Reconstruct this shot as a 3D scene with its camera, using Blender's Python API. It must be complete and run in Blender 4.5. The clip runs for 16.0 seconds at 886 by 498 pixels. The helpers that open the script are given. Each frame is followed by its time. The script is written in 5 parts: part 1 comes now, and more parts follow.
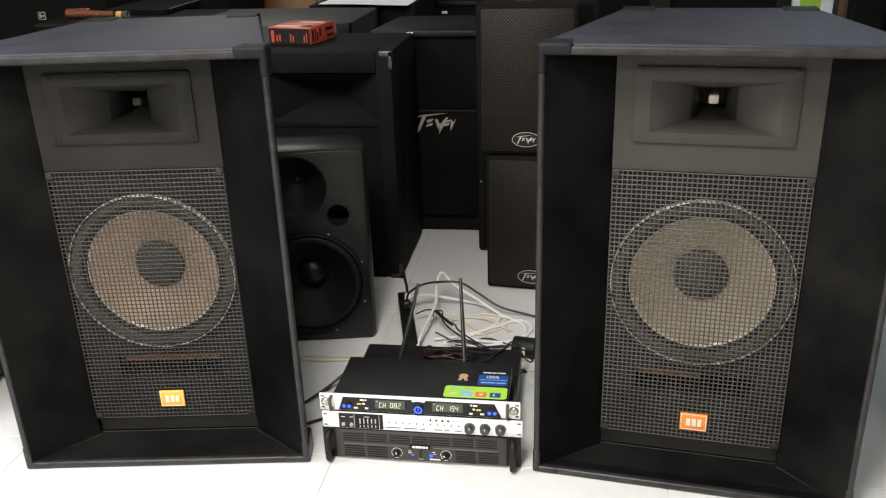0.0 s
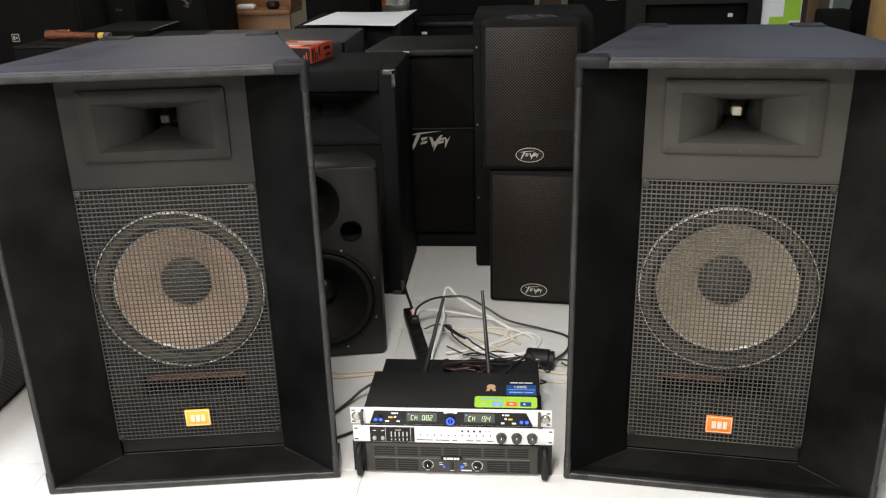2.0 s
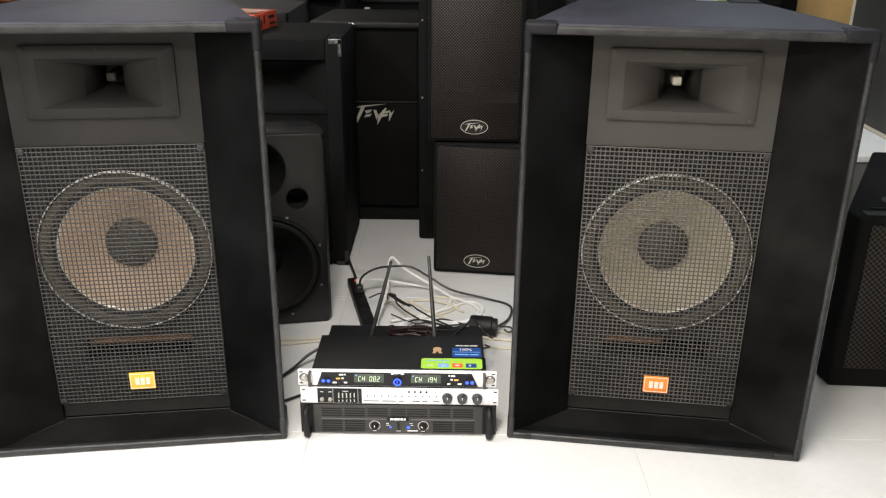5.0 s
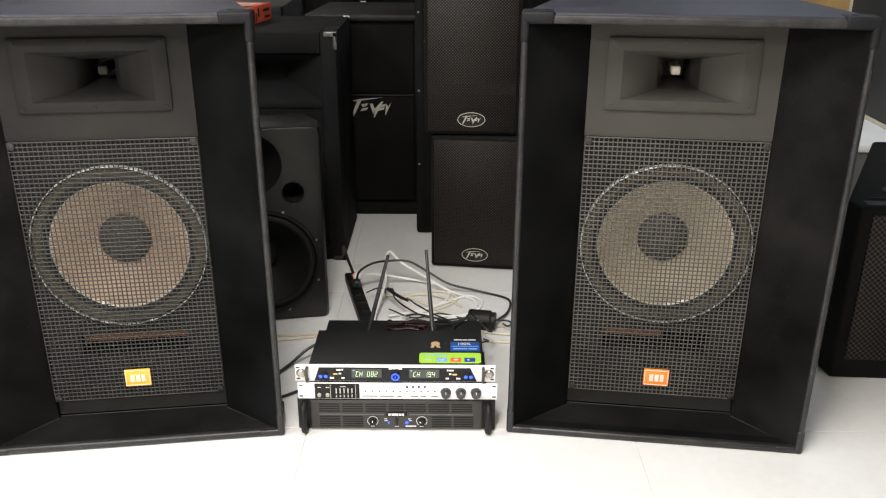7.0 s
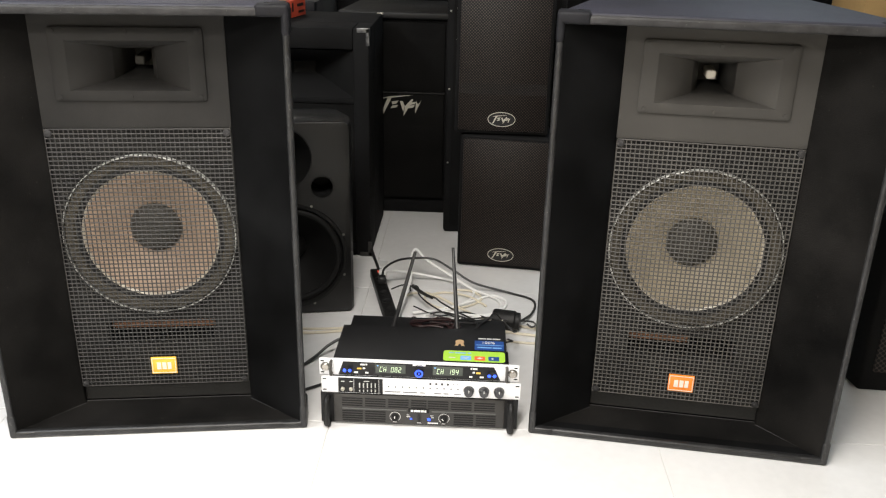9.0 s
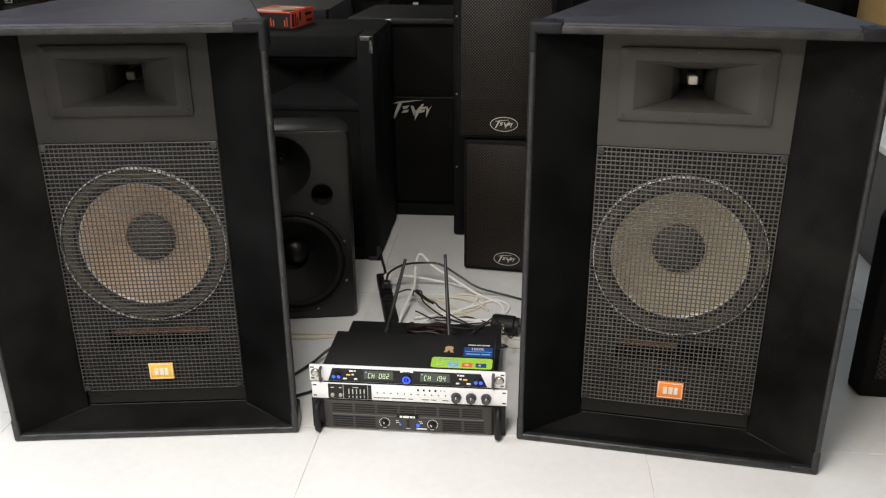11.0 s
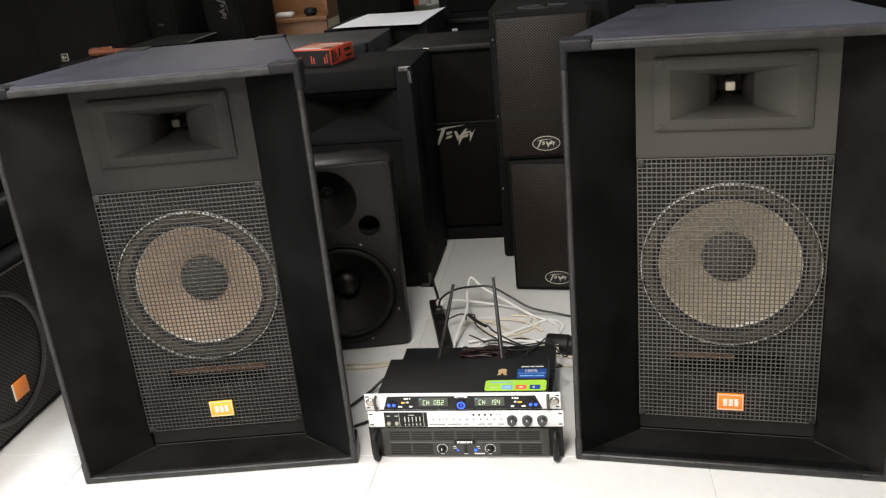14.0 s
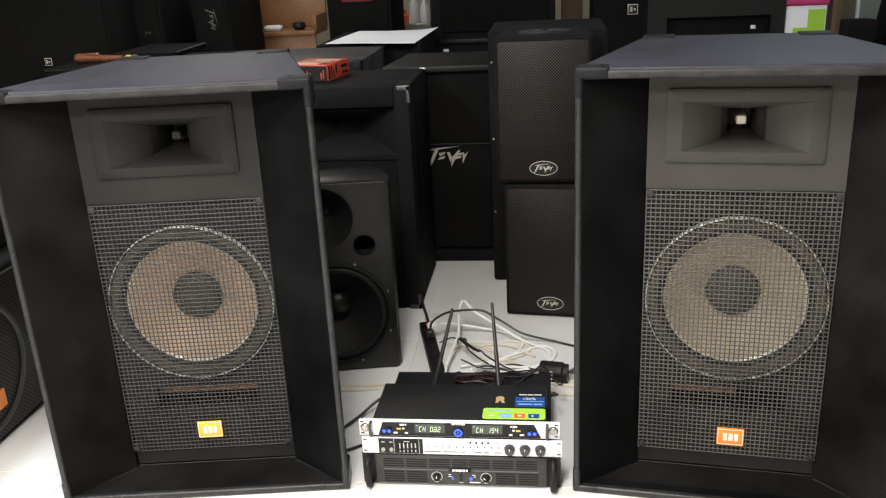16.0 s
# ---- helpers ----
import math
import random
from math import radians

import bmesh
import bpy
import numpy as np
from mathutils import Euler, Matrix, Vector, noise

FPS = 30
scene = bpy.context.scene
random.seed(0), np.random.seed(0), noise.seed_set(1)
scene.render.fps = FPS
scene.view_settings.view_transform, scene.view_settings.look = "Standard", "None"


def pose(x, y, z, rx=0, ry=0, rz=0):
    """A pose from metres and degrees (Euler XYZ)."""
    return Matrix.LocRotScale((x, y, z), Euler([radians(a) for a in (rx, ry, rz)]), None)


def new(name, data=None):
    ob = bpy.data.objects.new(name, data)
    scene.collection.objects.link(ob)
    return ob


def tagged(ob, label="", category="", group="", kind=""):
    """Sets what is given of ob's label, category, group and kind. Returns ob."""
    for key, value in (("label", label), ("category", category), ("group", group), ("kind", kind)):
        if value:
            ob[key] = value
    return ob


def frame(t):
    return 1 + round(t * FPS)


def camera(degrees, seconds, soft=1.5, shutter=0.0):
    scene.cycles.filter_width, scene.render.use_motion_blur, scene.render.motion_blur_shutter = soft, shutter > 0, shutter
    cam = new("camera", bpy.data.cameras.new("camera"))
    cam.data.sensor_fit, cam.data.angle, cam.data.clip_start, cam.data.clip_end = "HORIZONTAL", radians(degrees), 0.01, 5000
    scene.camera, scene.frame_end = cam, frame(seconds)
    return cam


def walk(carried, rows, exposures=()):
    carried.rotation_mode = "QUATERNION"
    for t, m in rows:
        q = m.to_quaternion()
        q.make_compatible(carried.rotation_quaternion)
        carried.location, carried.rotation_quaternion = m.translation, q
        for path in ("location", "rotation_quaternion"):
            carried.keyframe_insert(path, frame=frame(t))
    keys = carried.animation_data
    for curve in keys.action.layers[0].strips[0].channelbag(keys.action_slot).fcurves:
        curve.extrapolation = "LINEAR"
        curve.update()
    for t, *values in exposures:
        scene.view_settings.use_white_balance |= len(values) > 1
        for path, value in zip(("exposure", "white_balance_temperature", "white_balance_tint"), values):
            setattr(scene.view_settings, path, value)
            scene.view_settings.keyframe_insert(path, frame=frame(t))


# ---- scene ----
cam = camera(54.701, 16.0, soft=1.2)
# seconds, place, yaw, pitch, roll
ROWS = (
    (0, 0.3335, -1.7078, 1.2671, 8.782, -22.218, -1.884),
    (0.5, 0.3396, -1.7216, 1.2610, 8.074, -22.356, -2.030),
    (1, 0.2888, -1.7242, 1.2736, 6.606, -21.075, -2.647),
    (1.5, 0.1911, -1.7345, 1.2684, 4.317, -21.058, -2.358),
    (2, 0.1475, -1.7625, 1.2610, 5.031, -20.840, -1.595),
    (2.5, 0.1427, -1.7763, 1.2570, 4.795, -21.088, -0.472),
    (3, 0.1301, -1.8024, 1.2404, 3.177, -21.604, 0.126),
    (3.5, 0.1283, -1.8127, 1.2390, 1.167, -21.595, 0.884),
    (4, 0.1187, -1.8141, 1.2251, 0.265, -21.945, 0.849),
    (6.5, 0.1186, -1.8126, 1.2188, 0.674, -21.476, 0.150),
    (7, 0.1220, -1.7959, 1.2093, 0.302, -22.087, 0.178),
    (7.5, 0.1205, -1.8000, 1.2107, 0.828, -22.120, 0.821),
    (8, 0.1052, -1.7996, 1.2057, 2.244, -22.091, 1.624),
    (8.5, 0.1001, -1.7956, 1.2042, 2.545, -21.954, 1.615),
    (9, 0.1096, -1.7993, 1.2035, 1.911, -22.073, 1.365),
    (11.5, 0.3030, -1.7948, 1.2408, 7.229, -22.235, -1.860),
    (12, 0.3336, -1.7881, 1.2393, 8.807, -21.908, -3.884),
    (12.5, 0.3516, -1.7795, 1.2551, 9.565, -21.155, -5.649),
    (13, 0.3481, -1.7984, 1.2528, 9.930, -20.782, -6.482),
    (13.5, 0.3390, -1.8046, 1.2517, 8.701, -20.157, -6.319),
    (14, 0.3000, -1.7987, 1.2419, 9.767, -20.581, -5.524),
    (14.5, 0.2667, -1.7984, 1.2469, 9.878, -20.211, -4.388),
    (15, 0.2341, -1.7892, 1.2442, 8.422, -19.865, -3.376),
    (15.5, 0.2141, -1.7775, 1.2425, 7.482, -19.811, -2.966),
    (16, 0.2181, -1.7731, 1.2485, 7.536, -19.520, -2.864),
)
walk(cam, [(t, Matrix.Translation((x, y, z)) @ pose(0, 0, 0, 0, 0, yaw) @ pose(0, 0, 0, 90 + pitch) @ pose(0, 0, 0, 0, 0, roll))
           for t, x, y, z, yaw, pitch, roll in ROWS],
     [(0, -0.13), (1.5, -0.1), (3.0, -0.04), (4.2, 0.0), (9.2, 0.0), (11.3, -0.45), (12.0, -0.4), (13.0, -0.15), (14.5, -0.06), (16.0, 0.11)])
# ---- end of walk ----

# ---- light ----
world = bpy.data.worlds.new("room_air")
world.use_nodes = True
world.node_tree.nodes["Background"].inputs[0].default_value = (0.8, 0.88, 1.0, 1)
world.node_tree.nodes["Background"].inputs[1].default_value = 0.036
scene.world = world


def overhead_lamp(x, y, watts, sx, sy, colour=(1.0, 0.97, 0.92)):
    data = bpy.data.lights.new("unseen_lamp", "AREA")
    data.shape, data.size, data.size_y, data.energy, data.color = "RECTANGLE", sx, sy, watts, colour
    ob = new("unseen_lamp", data)
    ob.matrix_world = pose(x, y, 2.42)
    return ob


overhead_lamp(-0.1, -1.15, 65, 0.4, 0.9, (1.0, 0.95, 0.89))
overhead_lamp(-1.1, -3.1, 126, 1.0, 0.6, (1.0, 0.95, 0.89))
overhead_lamp(-1.8, -0.7, 54, 0.4, 1.2, (0.9, 0.95, 1.0))
# Unseen lamp added to brighten the desk and paper at the rear.
overhead_lamp(-1.5, 3.0, 18, 0.4, 1.2, (1.0, 0.96, 0.9))
overhead_lamp(1.6, 2.2, 14, 0.4, 2.4, (0.72, 0.87, 1.0))


# ---- materials ----
def material(name, colour, rough=0.6, metal=0.0, vary=0.15, fine=180.0, coarse=6.0, bump=0.15, spec=0.5, glow=None, power=0.0, stain=None):
    mat = bpy.data.materials.new(name)
    mat.use_nodes = True
    nt = mat.node_tree
    b = nt.nodes["Principled BSDF"]
    b.inputs["Metallic"].default_value = metal
    b.inputs["Specular IOR Level"].default_value = spec
    tc = nt.nodes.new("ShaderNodeTexCoord")
    big, small = nt.nodes.new("ShaderNodeTexNoise"), nt.nodes.new("ShaderNodeTexNoise")
    for n, s, d in ((big, coarse, 4), (small, fine, 3)):
        n.inputs["Scale"].default_value, n.inputs["Detail"].default_value = s, d
        nt.links.new(tc.outputs["Object"], n.inputs["Vector"])
    ramp = nt.nodes.new("ShaderNodeValToRGB")
    ramp.color_ramp.elements[0].position, ramp.color_ramp.elements[1].position = 0.36, 0.64
    lo = [c * (1 - vary) for c in colour]
    hi = [min(1, c * (1 + vary)) for c in colour]
    if stain:
        lo = stain
    ramp.color_ramp.elements[0].color, ramp.color_ramp.elements[1].color = (*lo, 1), (*hi, 1)
    mixed = nt.nodes.new("ShaderNodeMix")
    mixed.inputs["Factor"].default_value = 0.35
    nt.links.new(big.outputs["Fac"], mixed.inputs["A"])
    nt.links.new(small.outputs["Fac"], mixed.inputs["B"])
    nt.links.new(mixed.outputs["Result"], ramp.inputs["Fac"])
    nt.links.new(ramp.outputs["Color"], b.inputs["Base Color"])
    rr = nt.nodes.new("ShaderNodeMapRange")
    rr.inputs["To Min"].default_value, rr.inputs["To Max"].default_value = max(0.02, rough - 0.1), min(1, rough + 0.1)
    nt.links.new(big.outputs["Fac"], rr.inputs["Value"])
    nt.links.new(rr.outputs["Result"], b.inputs["Roughness"])
    if bump:
        bp = nt.nodes.new("ShaderNodeBump")
        bp.inputs["Strength"].default_value, bp.inputs["Distance"].default_value = bump, 0.002
        nt.links.new(small.outputs["Fac"], bp.inputs["Height"])
        nt.links.new(bp.outputs["Normal"], b.inputs["Normal"])
    if glow:
        b.inputs["Emission Color"].default_value = (*glow, 1)
        b.inputs["Emission Strength"].default_value = power
    return mat


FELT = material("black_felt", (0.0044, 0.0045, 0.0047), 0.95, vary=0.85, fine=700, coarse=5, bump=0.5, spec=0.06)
FELT_DUST_LIT = material("dusty_lit_black_felt", (0.0076, 0.0071, 0.0066), 0.95, vary=0.85, fine=600, coarse=5, bump=0.5, spec=0.09)
VINYL = material("worn_blue_grey_vinyl", (0.0232, 0.023, 0.033), 0.55, vary=0.32, fine=700, coarse=9, bump=0.3, spec=0.35)
TRIM = material("grey_worn_edge", (0.023, 0.0222, 0.0225), 0.6, vary=0.5, fine=120, coarse=22, bump=0.3, spec=0.35)
EDGE = material("dark_worn_edge", (0.018, 0.018, 0.0185), 0.4, vary=0.5, fine=120, coarse=18, bump=0.3)
CAP = material("black_plastic_corner", (0.0095, 0.0095, 0.0115), 0.6, vary=0.35, fine=300, coarse=30, spec=0.2)
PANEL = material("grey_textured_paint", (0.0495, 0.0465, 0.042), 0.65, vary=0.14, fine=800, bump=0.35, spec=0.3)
PANEL_DARK = material("dark_grey_textured_paint", (0.0175, 0.0165, 0.0152), 0.7, vary=0.5, coarse=5, fine=800, bump=0.35, spec=0.3)
BAFFLE = material("dark_baffle_paint", (0.02, 0.0195, 0.0185), 0.8, vary=0.2, spec=0.2)
STEEL_DARK = material("dark_grille_steel", (0.026, 0.0248, 0.0224), 0.55, metal=0.0, vary=0.4, fine=300, bump=0.1, spec=0.5)
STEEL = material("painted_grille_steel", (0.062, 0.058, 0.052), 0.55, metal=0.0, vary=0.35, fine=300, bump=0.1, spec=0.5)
CHROME = material("bright_rim_metal", (0.4, 0.39, 0.36), 0.3, metal=0.9, vary=0.2)
CONE = material("paper_cone_beige", (0.35, 0.245, 0.17), 0.5, vary=0.2, fine=500, bump=0.35, spec=0.6)
CONE_GREY = material("paper_cone_grey_beige", (0.32, 0.27, 0.19), 0.5, vary=0.18, fine=500, bump=0.35, spec=0.6)
GASKET = material("olive_brown_gasket", (0.046, 0.038, 0.025), 0.7, vary=0.35, fine=200)
FACE = material("dark_grey_amp_face", (0.04, 0.0375, 0.035), 0.5, vary=0.15, fine=500)
GLINT_RING = material("pale_glint_ring", (0.5, 0.5, 0.47), 0.35, metal=0.2, vary=0.3, coarse=40)
DUST = material("dust_cap_grey", (0.036, 0.033, 0.027), 0.75, vary=0.2)
SATIN = material("satin_black_plastic", (0.02, 0.02, 0.021), 0.3, vary=0.2, spec=0.6)
RUBBER = material("black_rubber", (0.009, 0.009, 0.009), 0.6, vary=0.2, spec=0.3)
BLACK = material("black_painted_metal", (0.011, 0.011, 0.0115), 0.5, vary=0.2, fine=500, spec=0.35)
PLASTIC = material("black_moulded_plastic", (0.0088, 0.0086, 0.0084), 0.48, vary=0.25, fine=600, bump=0.3, spec=0.3)
MOULD = material("satin_moulded_plastic", (0.0088, 0.0086, 0.0084), 0.36, vary=0.35, fine=600, coarse=9, bump=0.25, spec=0.45)
THROAT_SHADE = material("shaded_horn_throat", (0.026, 0.025, 0.023), 0.5, vary=0.4, fine=300, coarse=30, spec=0.3)
BRACKET = material("dull_steel_bracket", (0.2, 0.2, 0.2), 0.35, metal=0.8, vary=0.4, coarse=40)
BOXBLACK = material("black_carpet_box", (0.0062, 0.0061, 0.0062), 0.8, vary=0.4, fine=700, bump=0.4, spec=0.15)
CLOTH = material("black_speaker_cloth", (0.0062, 0.006, 0.0057), 0.9, vary=0.4, fine=1200, bump=0.4, spec=0.12)
MESH = material("dark_perforated_steel", (0.045, 0.043, 0.04), 0.45, metal=0.3, vary=0.2)
SILVER = material("brushed_silver", (0.86, 0.86, 0.87), 0.42, metal=0.1, vary=0.06, fine=200, bump=0.05)
WHITE = material("white_paint", (0.8, 0.8, 0.78), 0.5, vary=0.05)
PAPER = material("white_paper", (0.8, 0.81, 0.84), 0.9, vary=0.03)
ORANGE = material("orange_badge", (0.86, 0.25, 0.03), 0.35, vary=0.06, bump=0.02)
GOLD = material("amber_badge", (0.85, 0.48, 0.05), 0.3, vary=0.06, bump=0.02)
CREAM = material("cream_print", (0.75, 0.7, 0.6), 0.5, vary=0.04, bump=0)
METALGREY = material("turned_grey_metal", (0.085, 0.085, 0.088), 0.3, metal=0.8, vary=0.2, fine=400)
SCREW = material("worn_bright_screw", (0.45, 0.42, 0.38), 0.3, metal=0.8, vary=0.3, coarse=60)
LOGO_DIM = material("darker_grey_logo", (0.11, 0.107, 0.1), 0.5, vary=0.15, bump=0)
LIP = material("glossy_cone_lip", (0.45, 0.4, 0.32), 0.26, vary=0.3, fine=300, bump=0.1, spec=0.8)
PRINT = material("soft_white_print", (0.55, 0.55, 0.53), 0.6, vary=0.08, bump=0)
LOGO = material("silver_cream_logo", (0.5, 0.48, 0.41), 0.35, metal=0.2, vary=0.08, bump=0)
WOOD = material("brown_wood", (0.24, 0.115, 0.048), 0.5, vary=0.3, fine=60, coarse=4)
RAWWOOD = material("raw_port_wood", (0.2, 0.09, 0.045), 0.8, vary=0.3, fine=80)
CARDBOARD = material("tan_cardboard", (0.5, 0.31, 0.12), 0.8, vary=0.12)
REDBOX = material("red_carton", (0.55, 0.075, 0.035), 0.4, vary=0.2)
COPPER = material("copper_skin_metal", (0.5, 0.2, 0.12), 0.26, metal=0.7, vary=0.15)
LCD = material("lcd_glass", (0.05, 0.055, 0.048), 0.15, vary=0.1, bump=0, glow=(0.6, 0.75, 0.55), power=0.045)
DIGIT = material("lcd_digit", (0.55, 0.68, 0.45), 0.5, bump=0, glow=(0.75, 1.0, 0.6), power=0.5)
BLUE = material("blue_led", (0.02, 0.05, 0.6), 0.3, bump=0, glow=(0.03, 0.1, 1.0), power=2.2)
AMBER = material("amber_key", (0.8, 0.5, 0.1), 0.4, bump=0)
GREEN = material("lime_sticker", (0.36, 0.62, 0.06), 0.4, vary=0.04, bump=0)
NAVY = material("blue_sticker", (0.015, 0.06, 0.24), 0.4, vary=0.1, bump=0)
SKY = material("light_blue_print", (0.2, 0.42, 0.75), 0.4, vary=0.05, bump=0)
REDPRINT = material("red_print", (0.75, 0.13, 0.04), 0.4, vary=0.05, bump=0)
TAN = material("tan_seal", (0.45, 0.3, 0.16), 0.5, vary=0.1, bump=0)
REDLED = material("red_switch", (0.8, 0.05, 0.02), 0.4, bump=0, glow=(1.0, 0.08, 0.03), power=0.35)
CABLE_W = material("white_cable", (0.86, 0.86, 0.84), 0.45, vary=0.06, bump=0)
CABLE_C = material("cream_cable", (0.7, 0.64, 0.51), 0.5, vary=0.1, bump=0)
CABLE_K = material("black_cable", (0.018, 0.018, 0.018), 0.45, vary=0.1, bump=0)
CABLE_B = material("brown_cable", (0.022, 0.0075, 0.007), 0.45, vary=0.15, bump=0)
WALL = material("cream_wall", (0.55, 0.5, 0.38), 0.8, vary=0.06, coarse=2)
CEIL = material("white_ceiling", (0.75, 0.75, 0.75), 0.9, vary=0.03, coarse=2)
CASEGREY = material("dark_grey_case", (0.035, 0.034, 0.033), 0.6, vary=0.2, fine=500)
PITCH = material("matt_black_plastic_and_shade", (0.0058, 0.0057, 0.0056), 0.6, vary=0.2, spec=0.3)
PALEEDGE = material("cream_edge_strip", (0.55, 0.5, 0.4), 0.5, vary=0.1)
GREYMETAL = material("grey_cabinet_panel", (0.11, 0.11, 0.105), 0.6, vary=0.1)
MAGENTA = material("magenta_cloth", (0.45, 0.03, 0.15), 0.7, vary=0.2)
FLOOR = material("pale_floor_tile", (0.735, 0.73, 0.72), 0.3, vary=0.045, fine=40, coarse=3.2, bump=0.04)
GROUT = material("floor_joint", (0.66, 0.65, 0.62), 0.7, vary=0.12, fine=60)


# ---- mesh tools ----
def box(bm, x0, x1, y0, y1, z0, z1, bevel=0.0, seg=2):
    vs = [bm.verts.new((x, y, z)) for z in (z0, z1) for y in (y0, y1) for x in (x0, x1)]
    fs = [bm.faces.new([vs[i] for i in f]) for f in ((0, 2, 3, 1), (4, 5, 7, 6), (0, 1, 5, 4), (2, 6, 7, 3), (0, 4, 6, 2), (1, 3, 7, 5))]
    if bevel:
        edges = list({e for f in fs for e in f.edges})
        bmesh.ops.bevel(bm, geom=edges, offset=bevel, segments=seg, affect="EDGES", profile=0.5)
    return vs


def solid(bm, ring_a, ring_b, bevel=0.0, seg=2):
    """A closed solid between two rings of equal count."""
    a, b = [bm.verts.new(p) for p in ring_a], [bm.verts.new(p) for p in ring_b]
    n = len(a)
    fs = [bm.faces.new(a[::-1]), bm.faces.new(b)]
    for i in range(n):
        fs.append(bm.faces.new((a[i], a[(i + 1) % n], b[(i + 1) % n], b[i])))
    if bevel:
        edges = list({e for f in fs for e in f.edges})
        bmesh.ops.bevel(bm, geom=edges, offset=bevel, segments=seg, affect="EDGES", profile=0.5)
    bmesh.ops.recalc_face_normals(bm, faces=bm.faces[:])


def loft(bm, rings, caps=(True, True), closed=True):
    made = [[bm.verts.new(p) for p in ring] for ring in rings]
    n = len(made[0])
    for a, b in zip(made, made[1:]):
        for i in range(n if closed else n - 1):
            bm.faces.new((a[i], a[(i + 1) % n], b[(i + 1) % n], b[i]))
    if caps[0]:
        bm.faces.new(made[0][::-1])
    if caps[1]:
        bm.faces.new(made[-1])
    bmesh.ops.recalc_face_normals(bm, faces=bm.faces[:])


def revolve(bm, profile, centre, axis="y", seg=48, caps=(False, False)):
    """Rings of (radius, height along the axis) round the centre."""
    rings = []
    for r, h in profile:
        ring = []
        for i in range(seg):
            a = 2 * math.pi * i / seg
            u, v = r * math.cos(a), r * math.sin(a)
            ring.append({"y": (u, h, v), "z": (u, v, h), "x": (h, u, v)}[axis])
        rings.append([Vector(p) + Vector(centre) for p in ring])
    loft(bm, rings, caps)


def smooth_line(points, steps=8):
    pts = [Vector(p) for p in points]
    pts = [2 * pts[0] - pts[1]] + pts + [2 * pts[-1] - pts[-2]]
    out = []
    for i in range(1, len(pts) - 2):
        a, b, c, d = pts[i - 1 : i + 3]
        for k in range(steps):
            t = k / steps
            out.append(0.5 * (2 * b + (c - a) * t + (2 * a - 5 * b + 4 * c - d) * t * t + (3 * b - a - 3 * c + d) * t**3))
    return out + [pts[-2]]


def sweep(bm, line, radius, seg=8, taper=1.0):
    rings, side = [], None
    for i, p in enumerate(line):
        way = (line[min(i + 1, len(line) - 1)] - line[max(i - 1, 0)]).normalized()
        side = way.orthogonal() if side is None else (side - way * side.dot(way))
        side.normalize()
        other = way.cross(side)
        r = radius * (1 + (taper - 1) * i / max(1, len(line) - 1))
        rings.append([p + r * (math.cos(2 * math.pi * k / seg) * side + math.sin(2 * math.pi * k / seg) * other) for k in range(seg)])
    loft(bm, rings)


def ring_plate(bm, x0, x1, z0, z1, cx, cz, r, y0, y1, seg=64):
    """A rectangular plate between two depths with a round hole."""
    angles = sorted([2 * math.pi * i / seg for i in range(seg)] + [math.atan2(z - cz, x - cx) % (2 * math.pi) for x in (x0, x1) for z in (z0, z1)])
    outer, inner = [], []
    for a in angles:
        c, s = math.cos(a), math.sin(a)
        k = min((x1 - cx) / c if c > 1e-9 else 1e9, (x0 - cx) / c if c < -1e-9 else 1e9, (z1 - cz) / s if s > 1e-9 else 1e9, (z0 - cz) / s if s < -1e-9 else 1e9)
        outer.append((cx + k * c, cz + k * s))
        inner.append((cx + r * c, cz + r * s))
    loft(bm, [[(x, y1, z) for x, z in inner], [(x, y0, z) for x, z in inner], [(x, y0, z) for x, z in outer], [(x, y1, z) for x, z in outer], [(x, y1, z) for x, z in inner]], (False, False))
    bmesh.ops.remove_doubles(bm, verts=bm.verts[:], dist=1e-6)
    bmesh.ops.recalc_face_normals(bm, faces=bm.faces[:])


def frame_plate(bm, x0, x1, z0, z1, a0, a1, b0, b1, y0, y1):
    """A rectangular plate with a rectangular hole."""
    outer, inner = [(x0, z0), (x1, z0), (x1, z1), (x0, z1)], [(a0, b0), (a1, b0), (a1, b1), (a0, b1)]
    loft(bm, [[(x, y1, z) for x, z in inner], [(x, y0, z) for x, z in inner], [(x, y0, z) for x, z in outer], [(x, y1, z) for x, z in outer], [(x, y1, z) for x, z in inner]], (False, False))
    bmesh.ops.remove_doubles(bm, verts=bm.verts[:], dist=1e-6)
    bmesh.ops.recalc_face_normals(bm, faces=bm.faces[:])


def to_mesh(name, bm, mat, angle=35):
    me = bpy.data.meshes.new(name)
    bm.to_mesh(me)
    bm.free()
    me.materials.append(mat)
    me.polygons.foreach_set("use_smooth", [True] * len(me.polygons))
    me.set_sharp_from_angle(angle=radians(angle))
    return me


def part(name, bm, mat, parent, label="", m=None):
    ob = new(name, to_mesh(name, bm, mat))
    ob.parent = parent
    if m is not None:
        ob.matrix_basis = m
    return tagged(ob, label) if label else ob


def thing(name, label, category, m=None, group="", kind=""):
    ob = new(name)
    ob.empty_display_size = 0.1
    ob.matrix_basis = m or Matrix()
    return tagged(ob, label, category, group, kind)


def single(name, bm, mat, label, category, m=None, group="", kind=""):
    ob = new(name, to_mesh(name, bm, mat))
    ob.matrix_basis = m or Matrix()
    return tagged(ob, label, category, group, kind)


